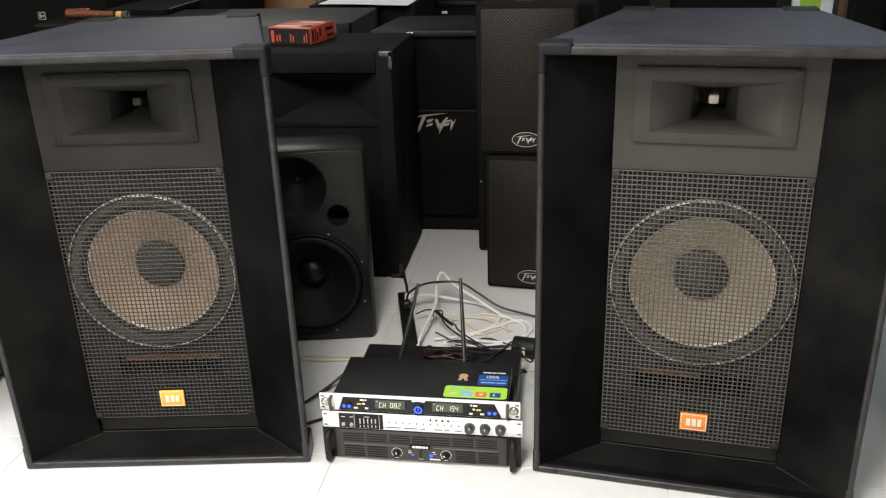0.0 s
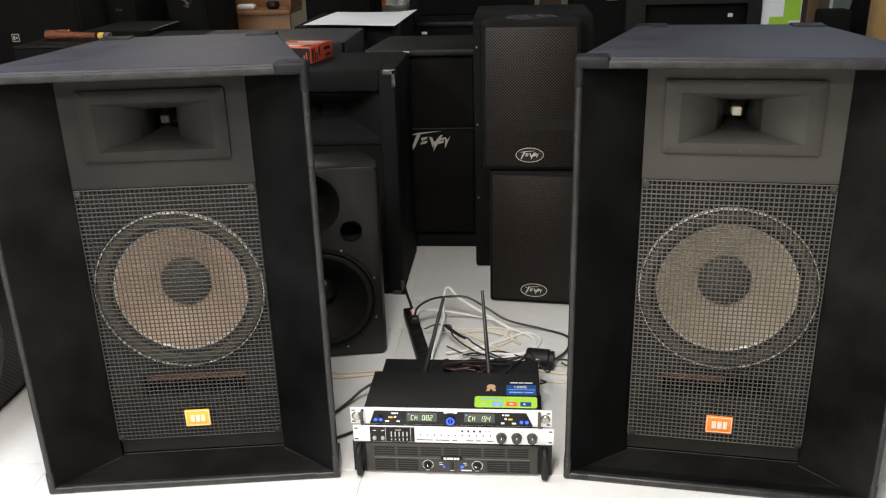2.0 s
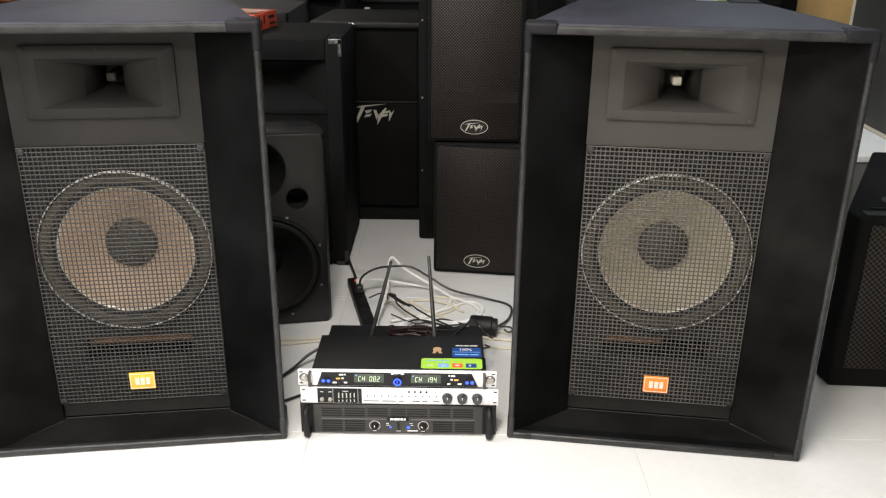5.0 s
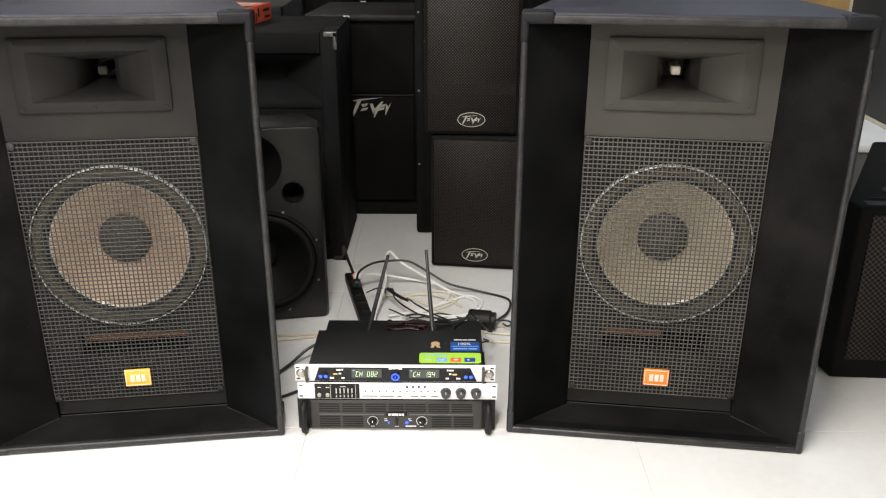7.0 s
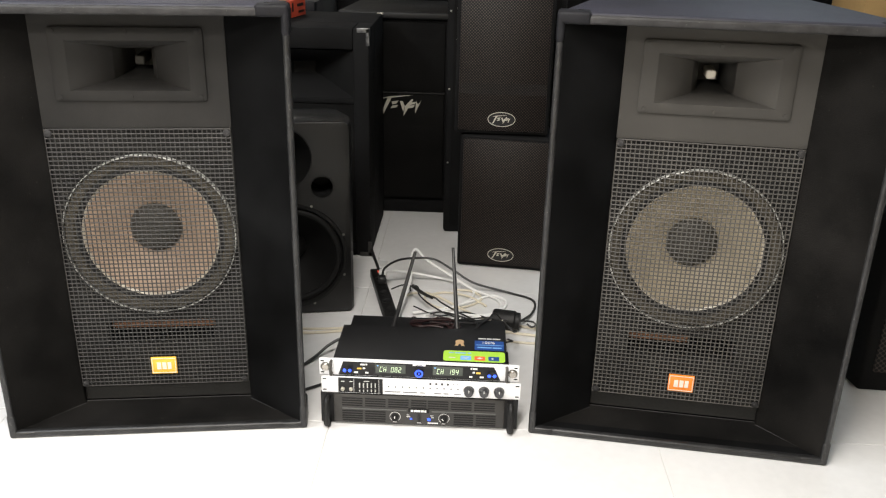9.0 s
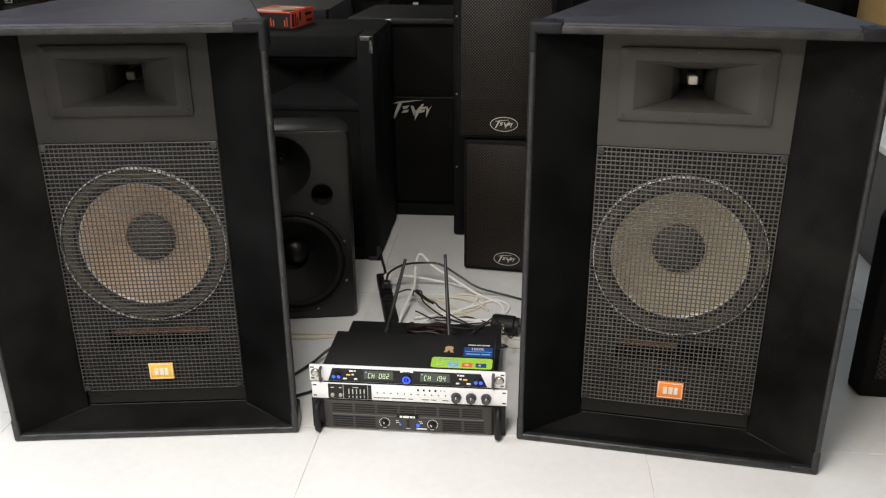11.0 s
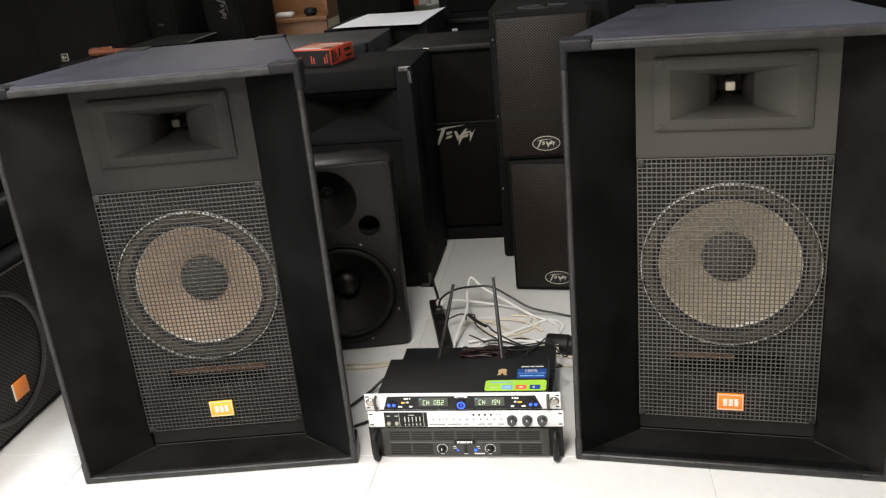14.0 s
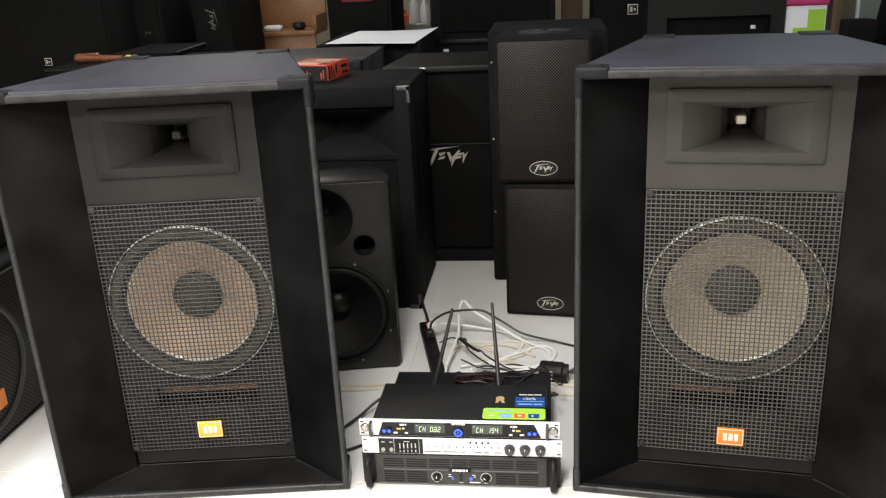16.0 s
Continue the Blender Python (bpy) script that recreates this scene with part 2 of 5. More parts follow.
def lint(mat, scale, size, colour):
    """Scattered pale specks of lint on a cloth."""
    nt = mat.node_tree
    b = nt.nodes["Principled BSDF"]
    tc = nt.nodes.new("ShaderNodeTexCoord")
    vor = nt.nodes.new("ShaderNodeTexVoronoi")
    vor.inputs["Scale"].default_value = scale
    nt.links.new(tc.outputs["Object"], vor.inputs["Vector"])
    low = nt.nodes.new("ShaderNodeMath")
    low.operation, low.inputs[1].default_value = "LESS_THAN", size
    nt.links.new(vor.outputs["Distance"], low.inputs[0])
    mixed = nt.nodes.new("ShaderNodeMix")
    mixed.data_type = "RGBA"
    old = b.inputs["Base Color"].links[0].from_socket
    nt.links.new(low.outputs[0], mixed.inputs["Factor"])
    nt.links.new(old, mixed.inputs[6])
    mixed.inputs[7].default_value = (*colour, 1)
    nt.links.new(mixed.outputs[2], b.inputs["Base Color"])


lint(FELT, 55, 0.05, (0.024, 0.023, 0.022))
lint(FELT_DUST_LIT, 48, 0.06, (0.035, 0.032, 0.028))
lint(EDGE, 70, 0.1, (0.09, 0.09, 0.085))
lint(TRIM, 60, 0.06, (0.09, 0.085, 0.075))
lint(VINYL, 40, 0.05, (0.08, 0.08, 0.09))
lint(FLOOR, 7, 0.012, (0.2, 0.17, 0.13))


def carve(bm, cutters):
    """The solid bm less the cutters."""
    made = []
    for b in (bm, *cutters):
        me = bpy.data.meshes.new("blank")
        b.to_mesh(me)
        b.free()
        made.append(new("blank", me))
    for c in made[1:]:
        mod = made[0].modifiers.new("cut", "BOOLEAN")
        mod.object, mod.operation, mod.solver = c, "DIFFERENCE", "EXACT"
    bpy.context.view_layer.update()
    me = bpy.data.meshes.new_from_object(made[0].evaluated_get(bpy.context.evaluated_depsgraph_get()))
    out = bmesh.new()
    out.from_mesh(me)
    for o in made:
        bpy.data.objects.remove(o)
    return out


def B(*args, **kw):
    bm = bmesh.new()
    box(bm, *args, **kw)
    return bm


def words(text, size, mat, parent, m, name="lettering"):
    """Flat lettering, read from the front along +y or as m turns it."""
    data = bpy.data.curves.new("lettering", "FONT")
    data.body, data.size, data.extrude, data.align_x, data.align_y = text, size, 0.0003, "CENTER", "CENTER"
    tmp = new("lettering_source", data)
    bpy.context.view_layer.update()
    me = bpy.data.meshes.new_from_object(tmp.evaluated_get(bpy.context.evaluated_depsgraph_get()))
    bpy.data.objects.remove(tmp)
    me.materials.clear()
    me.materials.append(mat)
    ob = new(name, me)
    ob.parent, ob.matrix_basis = parent, m
    return ob


# ---- room ----
floor = thing("floor", "pale glossy floor tiles with thin joints", "floor", kind="structure")
part("slab", B(-6, 6, -5, 7, -0.15, -0.002), GROUT, floor)
single("wall_north", B(-6, 6, 7, 7.15, 0, 2.5), WALL, "plain cream painted rear wall", "wall", kind="structure")
single("wall_south", B(-6, 6, -5.15, -5, 0, 2.5), WALL, "plain cream painted wall", "wall", kind="structure")
single("wall_west", B(-6.15, -6, -5.15, 7.15, 0, 2.5), WALL, "plain cream painted side wall", "wall", kind="structure")
single("wall_east", B(6, 6.15, -5.15, 7.15, 0, 2.5), WALL, "plain cream painted side wall", "wall", kind="structure")
single("ceiling", B(-6.15, 6.15, -5.15, 7.15, 2.5, 2.65), CEIL, "plain white ceiling", "ceiling", kind="structure")


# ---- the two large speaker cabinets ----
W, H, D, NB = 0.3475, 1.003, 0.565, 0.222  # half width, height, depth, half width at the back


def grille_mesh(x0, x1, z0, z1, pitch, wide, thick, y, bulge):
    bm = bmesh.new()
    nx, nz = round((x1 - x0) / pitch), round((z1 - z0) / pitch)
    for i in range(nx + 1):
        x = x0 + (x1 - x0) * i / nx
        rings = []
        for k in range(nz + 1):
            z = z0 + (z1 - z0) * k / nz
            d = y + bulge(x, z)
            rings.append([(x, d - thick, z), (x + wide / 2, d, z), (x, d + thick, z), (x - wide / 2, d, z)])
        bar(bm, rings)
    for k in range(nz + 1):
        z = z0 + (z1 - z0) * k / nz
        rings = []
        for i in range(nx + 1):
            x = x0 + (x1 - x0) * i / nx
            d = y + bulge(x, z) - 0.0004
            rings.append([(x, d - thick, z), (x, d, z - wide / 2), (x, d + thick, z), (x, d, z + wide / 2)])
        bar(bm, rings)
    return bm


def bar(bm, rings):
    made = [[bm.verts.new(p) for p in ring] for ring in rings]
    for a, b in zip(made, made[1:]):
        for i in range(4):
            bm.faces.new((a[i], a[(i + 1) % 4], b[(i + 1) % 4], b[i]))


def dome(x, z):
    r = math.hypot(x, z - 0.467)
    t = max(0.0, min(1.0, (0.202 - r) / 0.018))
    return -0.008 * t * t * (3 - 2 * t)


def emblem(parent, x, y, z, w, h, mat, back):
    badge = part("badge", B(x - w / 2, x + w / 2, y - 0.004, y, z - h / 2, z + h / 2, bevel=0.0015), mat, parent, back)
    u = w / 62
    for x0, x1 in ((-17, -7), (-4, 6), (9, 18)):
        part("mark", B(x + x0 * u, x + x1 * u, y - 0.0052, y - 0.004, z - 10 * u, z + 9 * u), CREAM, badge)
    for x0, x1, z0, z1 in ((-29, 29, 19, 20.5), (-29, 29, -20.5, -19), (-29, -27.5, -19, 19), (27.5, 29, -19, 19)):
        part("border", B(x + x0 * u, x + x1 * u, y - 0.0048, y - 0.0038, z + z0 * u, z + z1 * u), CREAM, badge)
    return badge


def speaker_cabinet(m, label, badge_mat, badge_label, badge_x, badge_z, panel_mat, cone_mat, steel, throat_mat, lit_wood, felt, outer):
    root = thing("speaker_cabinet", label, "speaker", m, "pair of large speaker cabinets")
    t = 0.018
    # sides taper towards the back
    for s in (-1, 1):
        bm = bmesh.new()
        solid(bm, [(s * W, 0.012, 0), (s * NB, D, 0), (s * (NB - t), D, 0), (s * (W - t), 0.012, 0)],
              [(s * W, 0.012, H - 0.02), (s * NB, D, H - 0.02), (s * (NB - t), D, H - 0.02), (s * (W - t), 0.012, H - 0.02)], 0.003)
        part("side_panel", bm, felt, root)
    bm = bmesh.new()
    plan = [(-W, 0.006), (W, 0.006), (NB, D), (-NB, D)]
    solid(bm, [(x, y, H - 0.02) for x, y in plan], [(x, y, H) for x, y in plan], 0.007, 3)
    part("top_panel", bm, VINYL, root, "worn blue-grey vinyl top")
    bm = bmesh.new()
    solid(bm, [(x * 0.99, y, 0.001) for x, y in plan], [(x * 0.99, y, 0.018) for x, y in plan], 0.004)
    part("bottom_panel", bm, felt, root)
    part("back_panel", B(-NB + t, NB - t, D - t, D - 0.002, 0.018, H - 0.02), felt, root)
    # rounded front edges
    for s in (-1, 1):
        part("edge_trim", B(min(s * (W - 0.0145), s * W), max(s * (W - 0.0145), s * W), -0.006, 0.012, 0.014, H - 0.016, bevel=0.0068, seg=4), EDGE, root)
    part("edge_trim", B(-W + 0.004, W - 0.004, -0.006, 0.006, H - 0.0225, H - 0.004, bevel=0.0055, seg=3), TRIM, root)
    part("edge_trim", B(-W + 0.004, W - 0.004, -0.006, 0.012, 0.0, 0.018, bevel=0.006, seg=3), EDGE, root)
    # splayed wings and the sloping foot
    for s in (-1, 1):
        bm = bmesh.new()
        solid(bm, [(s * 0.333, 0.0, 0.016), (s * 0.203, 0.106, 0.022), (s * 0.203, 0.122, 0.022), (s * 0.335, 0.02, 0.016)],
              [(s * 0.333, 0.0, H - 0.021), (s * 0.203, 0.106, H - 0.021), (s * 0.203, 0.122, H - 0.021), (s * 0.335, 0.02, H - 0.021)])
        # Outer wings take a paler felt, for dust and for the light they catch.
        part("wing", bm, FELT_DUST_LIT if s == outer else FELT, root, "dusty black felt-covered angled wing, also paler for the light on it" if s == outer else "black felt-covered angled wing")
    bm = bmesh.new()
    solid(bm, [(-0.332, 0.001, 0.005), (0.332, 0.001, 0.005), (0.202, 0.12, 0.005), (-0.202, 0.12, 0.005)],
          [(-0.332, 0.001, 0.016), (0.332, 0.001, 0.016), (0.202, 0.12, 0.0235), (-0.202, 0.12, 0.0235)])
    part("foot_slope", bm, FELT_DUST_LIT, root)
    for s in (-1, 1):
        bm = bmesh.new()
        sweep(bm, [Vector((s * 0.331, 0.004, 0.0165)), Vector((s * 0.203, 0.106, 0.0228))], 0.0014, 6)
        part("seam", bm, TRIM, root)
    bm = bmesh.new()
    sweep(bm, smooth_line([(-0.203, 0.1172, 0.0232), (-0.1, 0.1165, 0.0236), (0.02, 0.1174, 0.0231), (0.12, 0.1166, 0.0236), (0.203, 0.1172, 0.0232)], 4), 0.0012, 6)
    part("seam", bm, TRIM, root)
    # horn panel with its flared horn
    bm = bmesh.new()
    frame_plate(bm, -0.2025, 0.2025, 0.725, H - 0.021, -0.145, 0.137, 0.797, 0.93, 0.104, 0.12)
    part("horn_panel", bm, panel_mat, root)
    horn = part("horn", bmesh_flange(), panel_mat, root, "grey rectangular flared horn")
    bm = bmesh.new()
    rings = []
    for a, b, y, dz in ((0.127, 0.0535, 0.0978, 0.0), (0.115, 0.0505, 0.1035, -0.0005), (0.097, 0.0465, 0.1135, -0.001), (0.078, 0.0425, 0.126, -0.0015), (0.061, 0.039, 0.14, -0.002), (0.046, 0.0355, 0.156, -0.003)):
        rings.append([(-0.004 - a, y, 0.862 + dz - b), (-0.004 + a, y, 0.862 + dz - b), (-0.004 + a, y, 0.862 + dz + b), (-0.004 - a, y, 0.862 + dz + b)])
    loft(bm, rings, (False, False))
    part("flare", bm, panel_mat, horn)
    # Deep end of the horn in its own dark colour, standing for shade.
    bm = bmesh.new()
    rings = []
    for a, b, y, dz in ((0.046, 0.0355, 0.1562, -0.003), (0.037, 0.031, 0.172, -0.004), (0.03, 0.0275, 0.195, -0.005), (0.027, 0.026, 0.23, -0.005), (0.025, 0.024, 0.275, -0.005)):
        rings.append([(-0.004 - a, y, 0.862 + dz - b), (-0.004 + a, y, 0.862 + dz - b), (-0.004 + a, y, 0.862 + dz + b), (-0.004 - a, y, 0.862 + dz + b)])
    loft(bm, rings, (False, True))
    part("shaded_throat", bm, THROAT_SHADE, horn, "horn throat in a dark tone for the shade inside")
    part("throat_plug", B(-0.0145, 0.0065, 0.2, 0.274, 0.847, 0.867, bevel=0.004, seg=3), throat_mat, horn, "throat plug")
    for x, z in ((-0.152, 0.935), (-0.004, 0.935), (0.144, 0.935), (-0.152, 0.795), (-0.004, 0.795), (0.144, 0.795)):
        bm = bmesh.new()
        revolve(bm, [(0.0048, 0.0), (0.0045, -0.002), (0.002, -0.0022)], (x, 0.0975, z), "y", 12, (False, True))
        part("screw", bm, panel_mat, horn)
    # baffle, woofer, port
    bm = bmesh.new()
    ring_plate(bm, -0.2025, 0.2025, 0.262, 0.725, 0, 0.467, 0.178, 0.118, 0.134)
    part("baffle", bm, BAFFLE, root)
    bm = bmesh.new()
    frame_plate(bm, -0.2025, 0.2025, 0.028, 0.262, -0.128, 0.128, 0.182, 0.244, 0.118, 0.134)
    part("lower_baffle", bm, BAFFLE, root)
    # Near-black port walls put the shade inside the slot into their colour.
    bm = bmesh.new()
    loft(bm, [[(-0.128, y, 0.182), (0.128, y, 0.182), (0.128, y, 0.244), (-0.128, y, 0.244)] for y in (0.134, 0.3)], (False, True))
    part("port", bm, PITCH, root, "slot port darkened for its inner shade, with raw wood")
    # Strip of port wood set only where light reaches inside the slot.
    part("lit_port_wood", B(min(lit_wood), max(lit_wood), 0.15, 0.162, 0.2085, 0.243, bevel=0.001), RAWWOOD, root, "raw brown port wood, only its lit strip")
    bm = bmesh.new()
    revolve(bm, [(0.168, 0.118), (0.168, 0.113), (0.173, 0.1085), (0.19, 0.1085), (0.1925, 0.112), (0.1925, 0.118)], (0, 0, 0.467), "y", 64)
    woofer = part("woofer", bm, GASKET, root, "fifteen inch woofer with a beige paper cone")
    # Pale ring under the grille crease, standing for highlights on the bars.
    bm = bmesh.new()
    revolve(bm, [(0.1928, 0.1035), (0.1932, 0.1022), (0.1942, 0.1017), (0.1952, 0.1022), (0.1956, 0.1035), (0.1956, 0.1175)], (0, 0, 0.467), "y", 96)
    part("rim", bm, GLINT_RING, woofer, "pale ring for the glints on the grille crease")
    bm = bmesh.new()
    revolve(bm, [(0.1505, 0.1205), (0.152, 0.1185), (0.1575, 0.1148), (0.159, 0.117)], (0, 0, 0.467), "y", 96)
    part("cone_edge", bm, LIP, woofer, "glossy cone lip")
    bm = bmesh.new()
    revolve(bm, [(0.172, 0.115)] + [(0.1625 + 0.007 * math.cos(math.pi * i / 8), 0.117 - 0.007 * math.sin(math.pi * i / 8)) for i in range(9)] + [(0.1545, 0.12)], (0, 0, 0.467), "y", 64)
    part("surround", bm, RUBBER, woofer)
    bm = bmesh.new()
    revolve(bm, [(0.158, 0.117), (0.14, 0.126), (0.11, 0.143), (0.08, 0.16), (0.05, 0.174)], (0, 0, 0.467), "y", 64)
    part("cone", bm, cone_mat, woofer)
    bm = bmesh.new()
    revolve(bm, [(0.06, 0.168), (0.058, 0.162), (0.048, 0.153), (0.03, 0.146), (0.012, 0.143), (0.001, 0.1425)], (0, 0, 0.467), "y", 40, (False, True))
    part("dust_cap", bm, DUST, woofer)
    grille = part("grille", grille_mesh(-0.2, 0.2, 0.076, 0.723, 0.0102, 0.0029, 0.0008, 0.1, dome), steel, root, "square-hole painted steel grille")
    for x in (-0.192, 0.192):
        for z in (0.084, 0.715):
            bm = bmesh.new()
            revolve(bm, [(0.0085, 0.0), (0.008, -0.003), (0.004, -0.0045)], (x, 0.099, z), "y", 14, (False, True))
            part("grille_screw", bm, TRIM, grille)
    emblem(root, badge_x, 0.0985, badge_z, 0.061, 0.046, badge_mat, badge_label)
    # corner protectors
    for s in (-1, 1):
        for zt in (True, False):
            z0, z1 = (H - 0.062, H + 0.0025) if zt else (-0.0, 0.05)
            bm = bmesh.new()
            lo, hi = min(s * (W - 0.016), s * (W + 0.0016)), max(s * (W - 0.016), s * (W + 0.0016))
            if zt:
                box(bm, lo, hi, -0.0078, 0.055, z0, H - 0.006, bevel=0.0075, seg=4)
                box(bm, min(s * (W - 0.068), s * (W + 0.0012)), max(s * (W - 0.068), s * (W + 0.0012)), -0.0078, 0.048, H - 0.0235, H + 0.0022, bevel=0.0072, seg=4)
                revolve(bm, [(0.0065, H + 0.0018), (0.006, H + 0.0034), (0.003, H + 0.0038)], (s * (W - 0.045), 0.026, 0), "z", 14, (False, True))
            else:
                box(bm, lo, hi, -0.0072, 0.06, z0, 0.062, bevel=0.006, seg=3)
                box(bm, min(s * (W - 0.06), s * (W + 0.0008)), max(s * (W - 0.06), s * (W + 0.0008)), -0.0068, 0.01, 0.0003, 0.0178, bevel=0.0055, seg=3)
            part("corner_protector", bm, CAP if zt else EDGE, root)
        bm = bmesh.new()
        box(bm, min(s * (NB - 0.075), s * (NB + 0.003)), max(s * (NB - 0.075), s * (NB + 0.003)), D - 0.06, D + 0.003, H - 0.05, H + 0.0035, bevel=0.003)
        part("corner_protector", bm, CAP, root)
    return root


def bmesh_flange():
    bm = bmesh.new()
    outer = [(-0.004 + sx * 0.154 + 0.006 * math.cos(radians(q + 22.5 * k)), 0.8645 + sz * 0.0725 + 0.006 * math.sin(radians(q + 22.5 * k))) for sx, sz, q in ((1, 1, 0), (-1, 1, 90), (-1, -1, 180), (1, -1, 270)) for k in range(5)]
    inner = [(-0.004 + sx * 0.127, 0.862 + sz * 0.0535) for sx, sz in ((1, 1), (-1, 1), (-1, -1), (1, -1)) for k in range(5)]
    loft(bm, [[(x, y, z) for x, z in ring] for ring, y in ((outer, 0.1045), (outer, 0.0985), ([(x * 0.99, 0.8645 + (z - 0.8645) * 0.98) for x, z in outer], 0.0975), (inner, 0.0975), (inner, 0.1035))], (False, False))
    bmesh.ops.remove_doubles(bm, verts=bm.verts[:], dist=1e-6)
    return bm


# Left cabinet gets darker paint, grille steel and throat plug than the right.
speaker_cabinet(pose(-0.618, -0.0759, 0, 0, 0, math.degrees(0.1399)), "large black speaker cabinet with an amber badge, standing on the floor", GOLD, "amber plate with pale marks", 0.0, 0.13, PANEL_DARK, CONE, STEEL_DARK, DUST, (-0.127, 0.127), FELT_DUST_LIT, -1)
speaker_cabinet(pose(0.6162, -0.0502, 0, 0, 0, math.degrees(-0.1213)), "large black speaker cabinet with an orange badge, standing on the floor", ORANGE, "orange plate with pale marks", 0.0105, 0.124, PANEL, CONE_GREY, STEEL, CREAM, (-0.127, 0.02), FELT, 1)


# ---- rack of three units on the floor ----
def knob(parent, x, z, y, r, depth, mat, name="knob", label="", mark=True):
    bm = bmesh.new()
    revolve(bm, [(r * 1.08, 0), (r, -depth * 0.15), (r * 0.9, -depth * 0.85), (r * 0.78, -depth)], (x, y, z), "y", 24, (False, True))
    k = part(name, bm, mat, parent, label)
    if mark:
        part("pointer", B(x - 0.0007, x + 0.0007, y - depth - 0.0006, y - depth + 0.0002, z + r * 0.2, z + r * 0.75), WHITE, k)
    return k


def ring_mark(parent, x, z, y, r, wide, mat, a0=-220, a1=40):
    bm = bmesh.new()
    rings = []
    for i in range(25):
        a = radians(a0 + (a1 - a0) * i / 24)
        c, s = math.cos(a), math.sin(a)
        rings.append([(x + r * c, y, z - r * s), (x + (r + wide) * c, y, z - (r + wide) * s), (x + (r + wide) * c, y - 0.0006, z - (r + wide) * s), (x + r * c, y - 0.0006, z - r * s)])
    loft(bm, rings)
    return part("dial_mark", bm, mat, parent)


amp = thing("power_amplifier", "black two-unit power amplifier with handles, lying on the floor", "amplifier")
part("chassis", B(-0.219, 0.219, 0.004, 0.42, 0.006, 0.087, bevel=0.002), BLACK, amp)
part("front_panel", B(-0.2413, 0.2413, -0.004, 0.004, 0.003, 0.0885, bevel=0.0015), BLACK, amp)
part("face_plate", B(-0.209, 0.209, -0.009, -0.004, 0.006, 0.0865, bevel=0.003), FACE, amp)
part("ridge", B(-0.188, -0.03, -0.011, -0.008, 0.0458, 0.0486, bevel=0.0006), GREYMETAL, amp)
part("ridge", B(0.032, 0.188, -0.011, -0.008, 0.0458, 0.0486, bevel=0.0006), GREYMETAL, amp)
for u0, u1, v0, rows in [(-0.188 + 0.0565 * i, -0.188 + 0.0565 * i + 0.05, 0.0545, 4) for i in range(7)][:3] + [(0.022 + 0.0565 * i, 0.022 + 0.0565 * i + 0.05, 0.0545, 4) for i in range(3)] + [(-0.0185, 0.0185, 0.0545, 4)] + [(-0.188 + 0.0565 * i, -0.138 + 0.0565 * i, 0.012, 5) for i in range(2)] + [(0.086 + 0.0545 * i, 0.134 + 0.0545 * i, 0.012, 5) for i in range(2)]:
    bm = bmesh.new()
    for k in range(rows):
        box(bm, u0, u1, -0.0096, -0.0088, v0 + 0.0066 * k, v0 + 0.0066 * k + 0.0032)
    part("louvre", bm, RUBBER, amp)
part("brand_plate", B(-0.026, 0.026, -0.0115, -0.0085, 0.043, 0.0535, bevel=0.001), RUBBER, amp)
for x0, x1 in ((-0.0195, -0.013), (-0.0115, 0.004), (0.0055, 0.0125), (0.014, 0.0185)):
    part("brand_bar", B(x0, x1, -0.0122, -0.0114, 0.0456, 0.0512), WHITE, amp)
for x, turn in ((-0.058, 0), (0.062, 45)):
    ring_mark(amp, x, 0.0285, -0.009, 0.0125, 0.0009, WHITE, -235, 55)
    k = knob(amp, x, 0.0285, -0.009, 0.0082, 0.011, RUBBER, "volume_knob", mark=False)
    c, s = math.sin(radians(turn)), math.cos(radians(turn))
    bm = bmesh.new()
    loft(bm, [[(x - d * s * 0.0009 - c * e, y, 0.0285 - d * c * 0.0009 + s * e) for d, e in ((-1, 0.0015), (1, 0.0015), (1, 0.0072), (-1, 0.0072))] for y in (-0.0195, -0.0208)])
    part("pointer", bm, WHITE, k)
for x, r in ((-0.019, 0.0026), (0.0255, 0.0042)):
    bm = bmesh.new()
    revolve(bm, [(r, 0), (r, -0.001), (r * 0.5, -0.002)], (x, -0.009, 0.024), "y", 16, (False, True))
    part("indicator", bm, BLUE, amp, "lit blue indicator")
for x0, x1, z0, z1 in ((-0.03, -0.023, 0.034, 0.0355), (-0.03, -0.021, 0.029, 0.0303), (0.028, 0.036, 0.034, 0.0353), (0.031, 0.0375, 0.029, 0.0303), (0.022, 0.048, 0.0125, 0.0155), (-0.063, -0.054, 0.0125, 0.014), (0.057, 0.066, 0.0125, 0.014), (-0.004, 0.006, 0.0125, 0.014)):
    part("print_bar", B(x0, x1, -0.0096, -0.0089, z0, z1), WHITE, amp)
part("switch", B(-0.003, 0.004, -0.0115, -0.0085, 0.0165, 0.0375, bevel=0.001), TRIM, amp)
for s in (-1, 1):
    bm = bmesh.new()
    sweep(bm, smooth_line([(s * 0.2235, -0.003, 0.076), (s * 0.2235, -0.02, 0.0755), (s * 0.2235, -0.029, 0.066), (s * 0.2235, -0.03, 0.04), (s * 0.2235, -0.029, 0.016), (s * 0.2235, -0.02, 0.0092), (s * 0.2235, -0.003, 0.0088)], 6), 0.0078, 10)
    part("handle", bm, PLASTIC, amp, "black rubber-coated handle")
for x in (-0.18, 0.18):
    for y in (0.03, 0.38):
        part("foot", B(x - 0.012, x + 0.012, y - 0.012, y + 0.012, 0, 0.007, bevel=0.001), RUBBER, amp)
bm = bmesh.new()
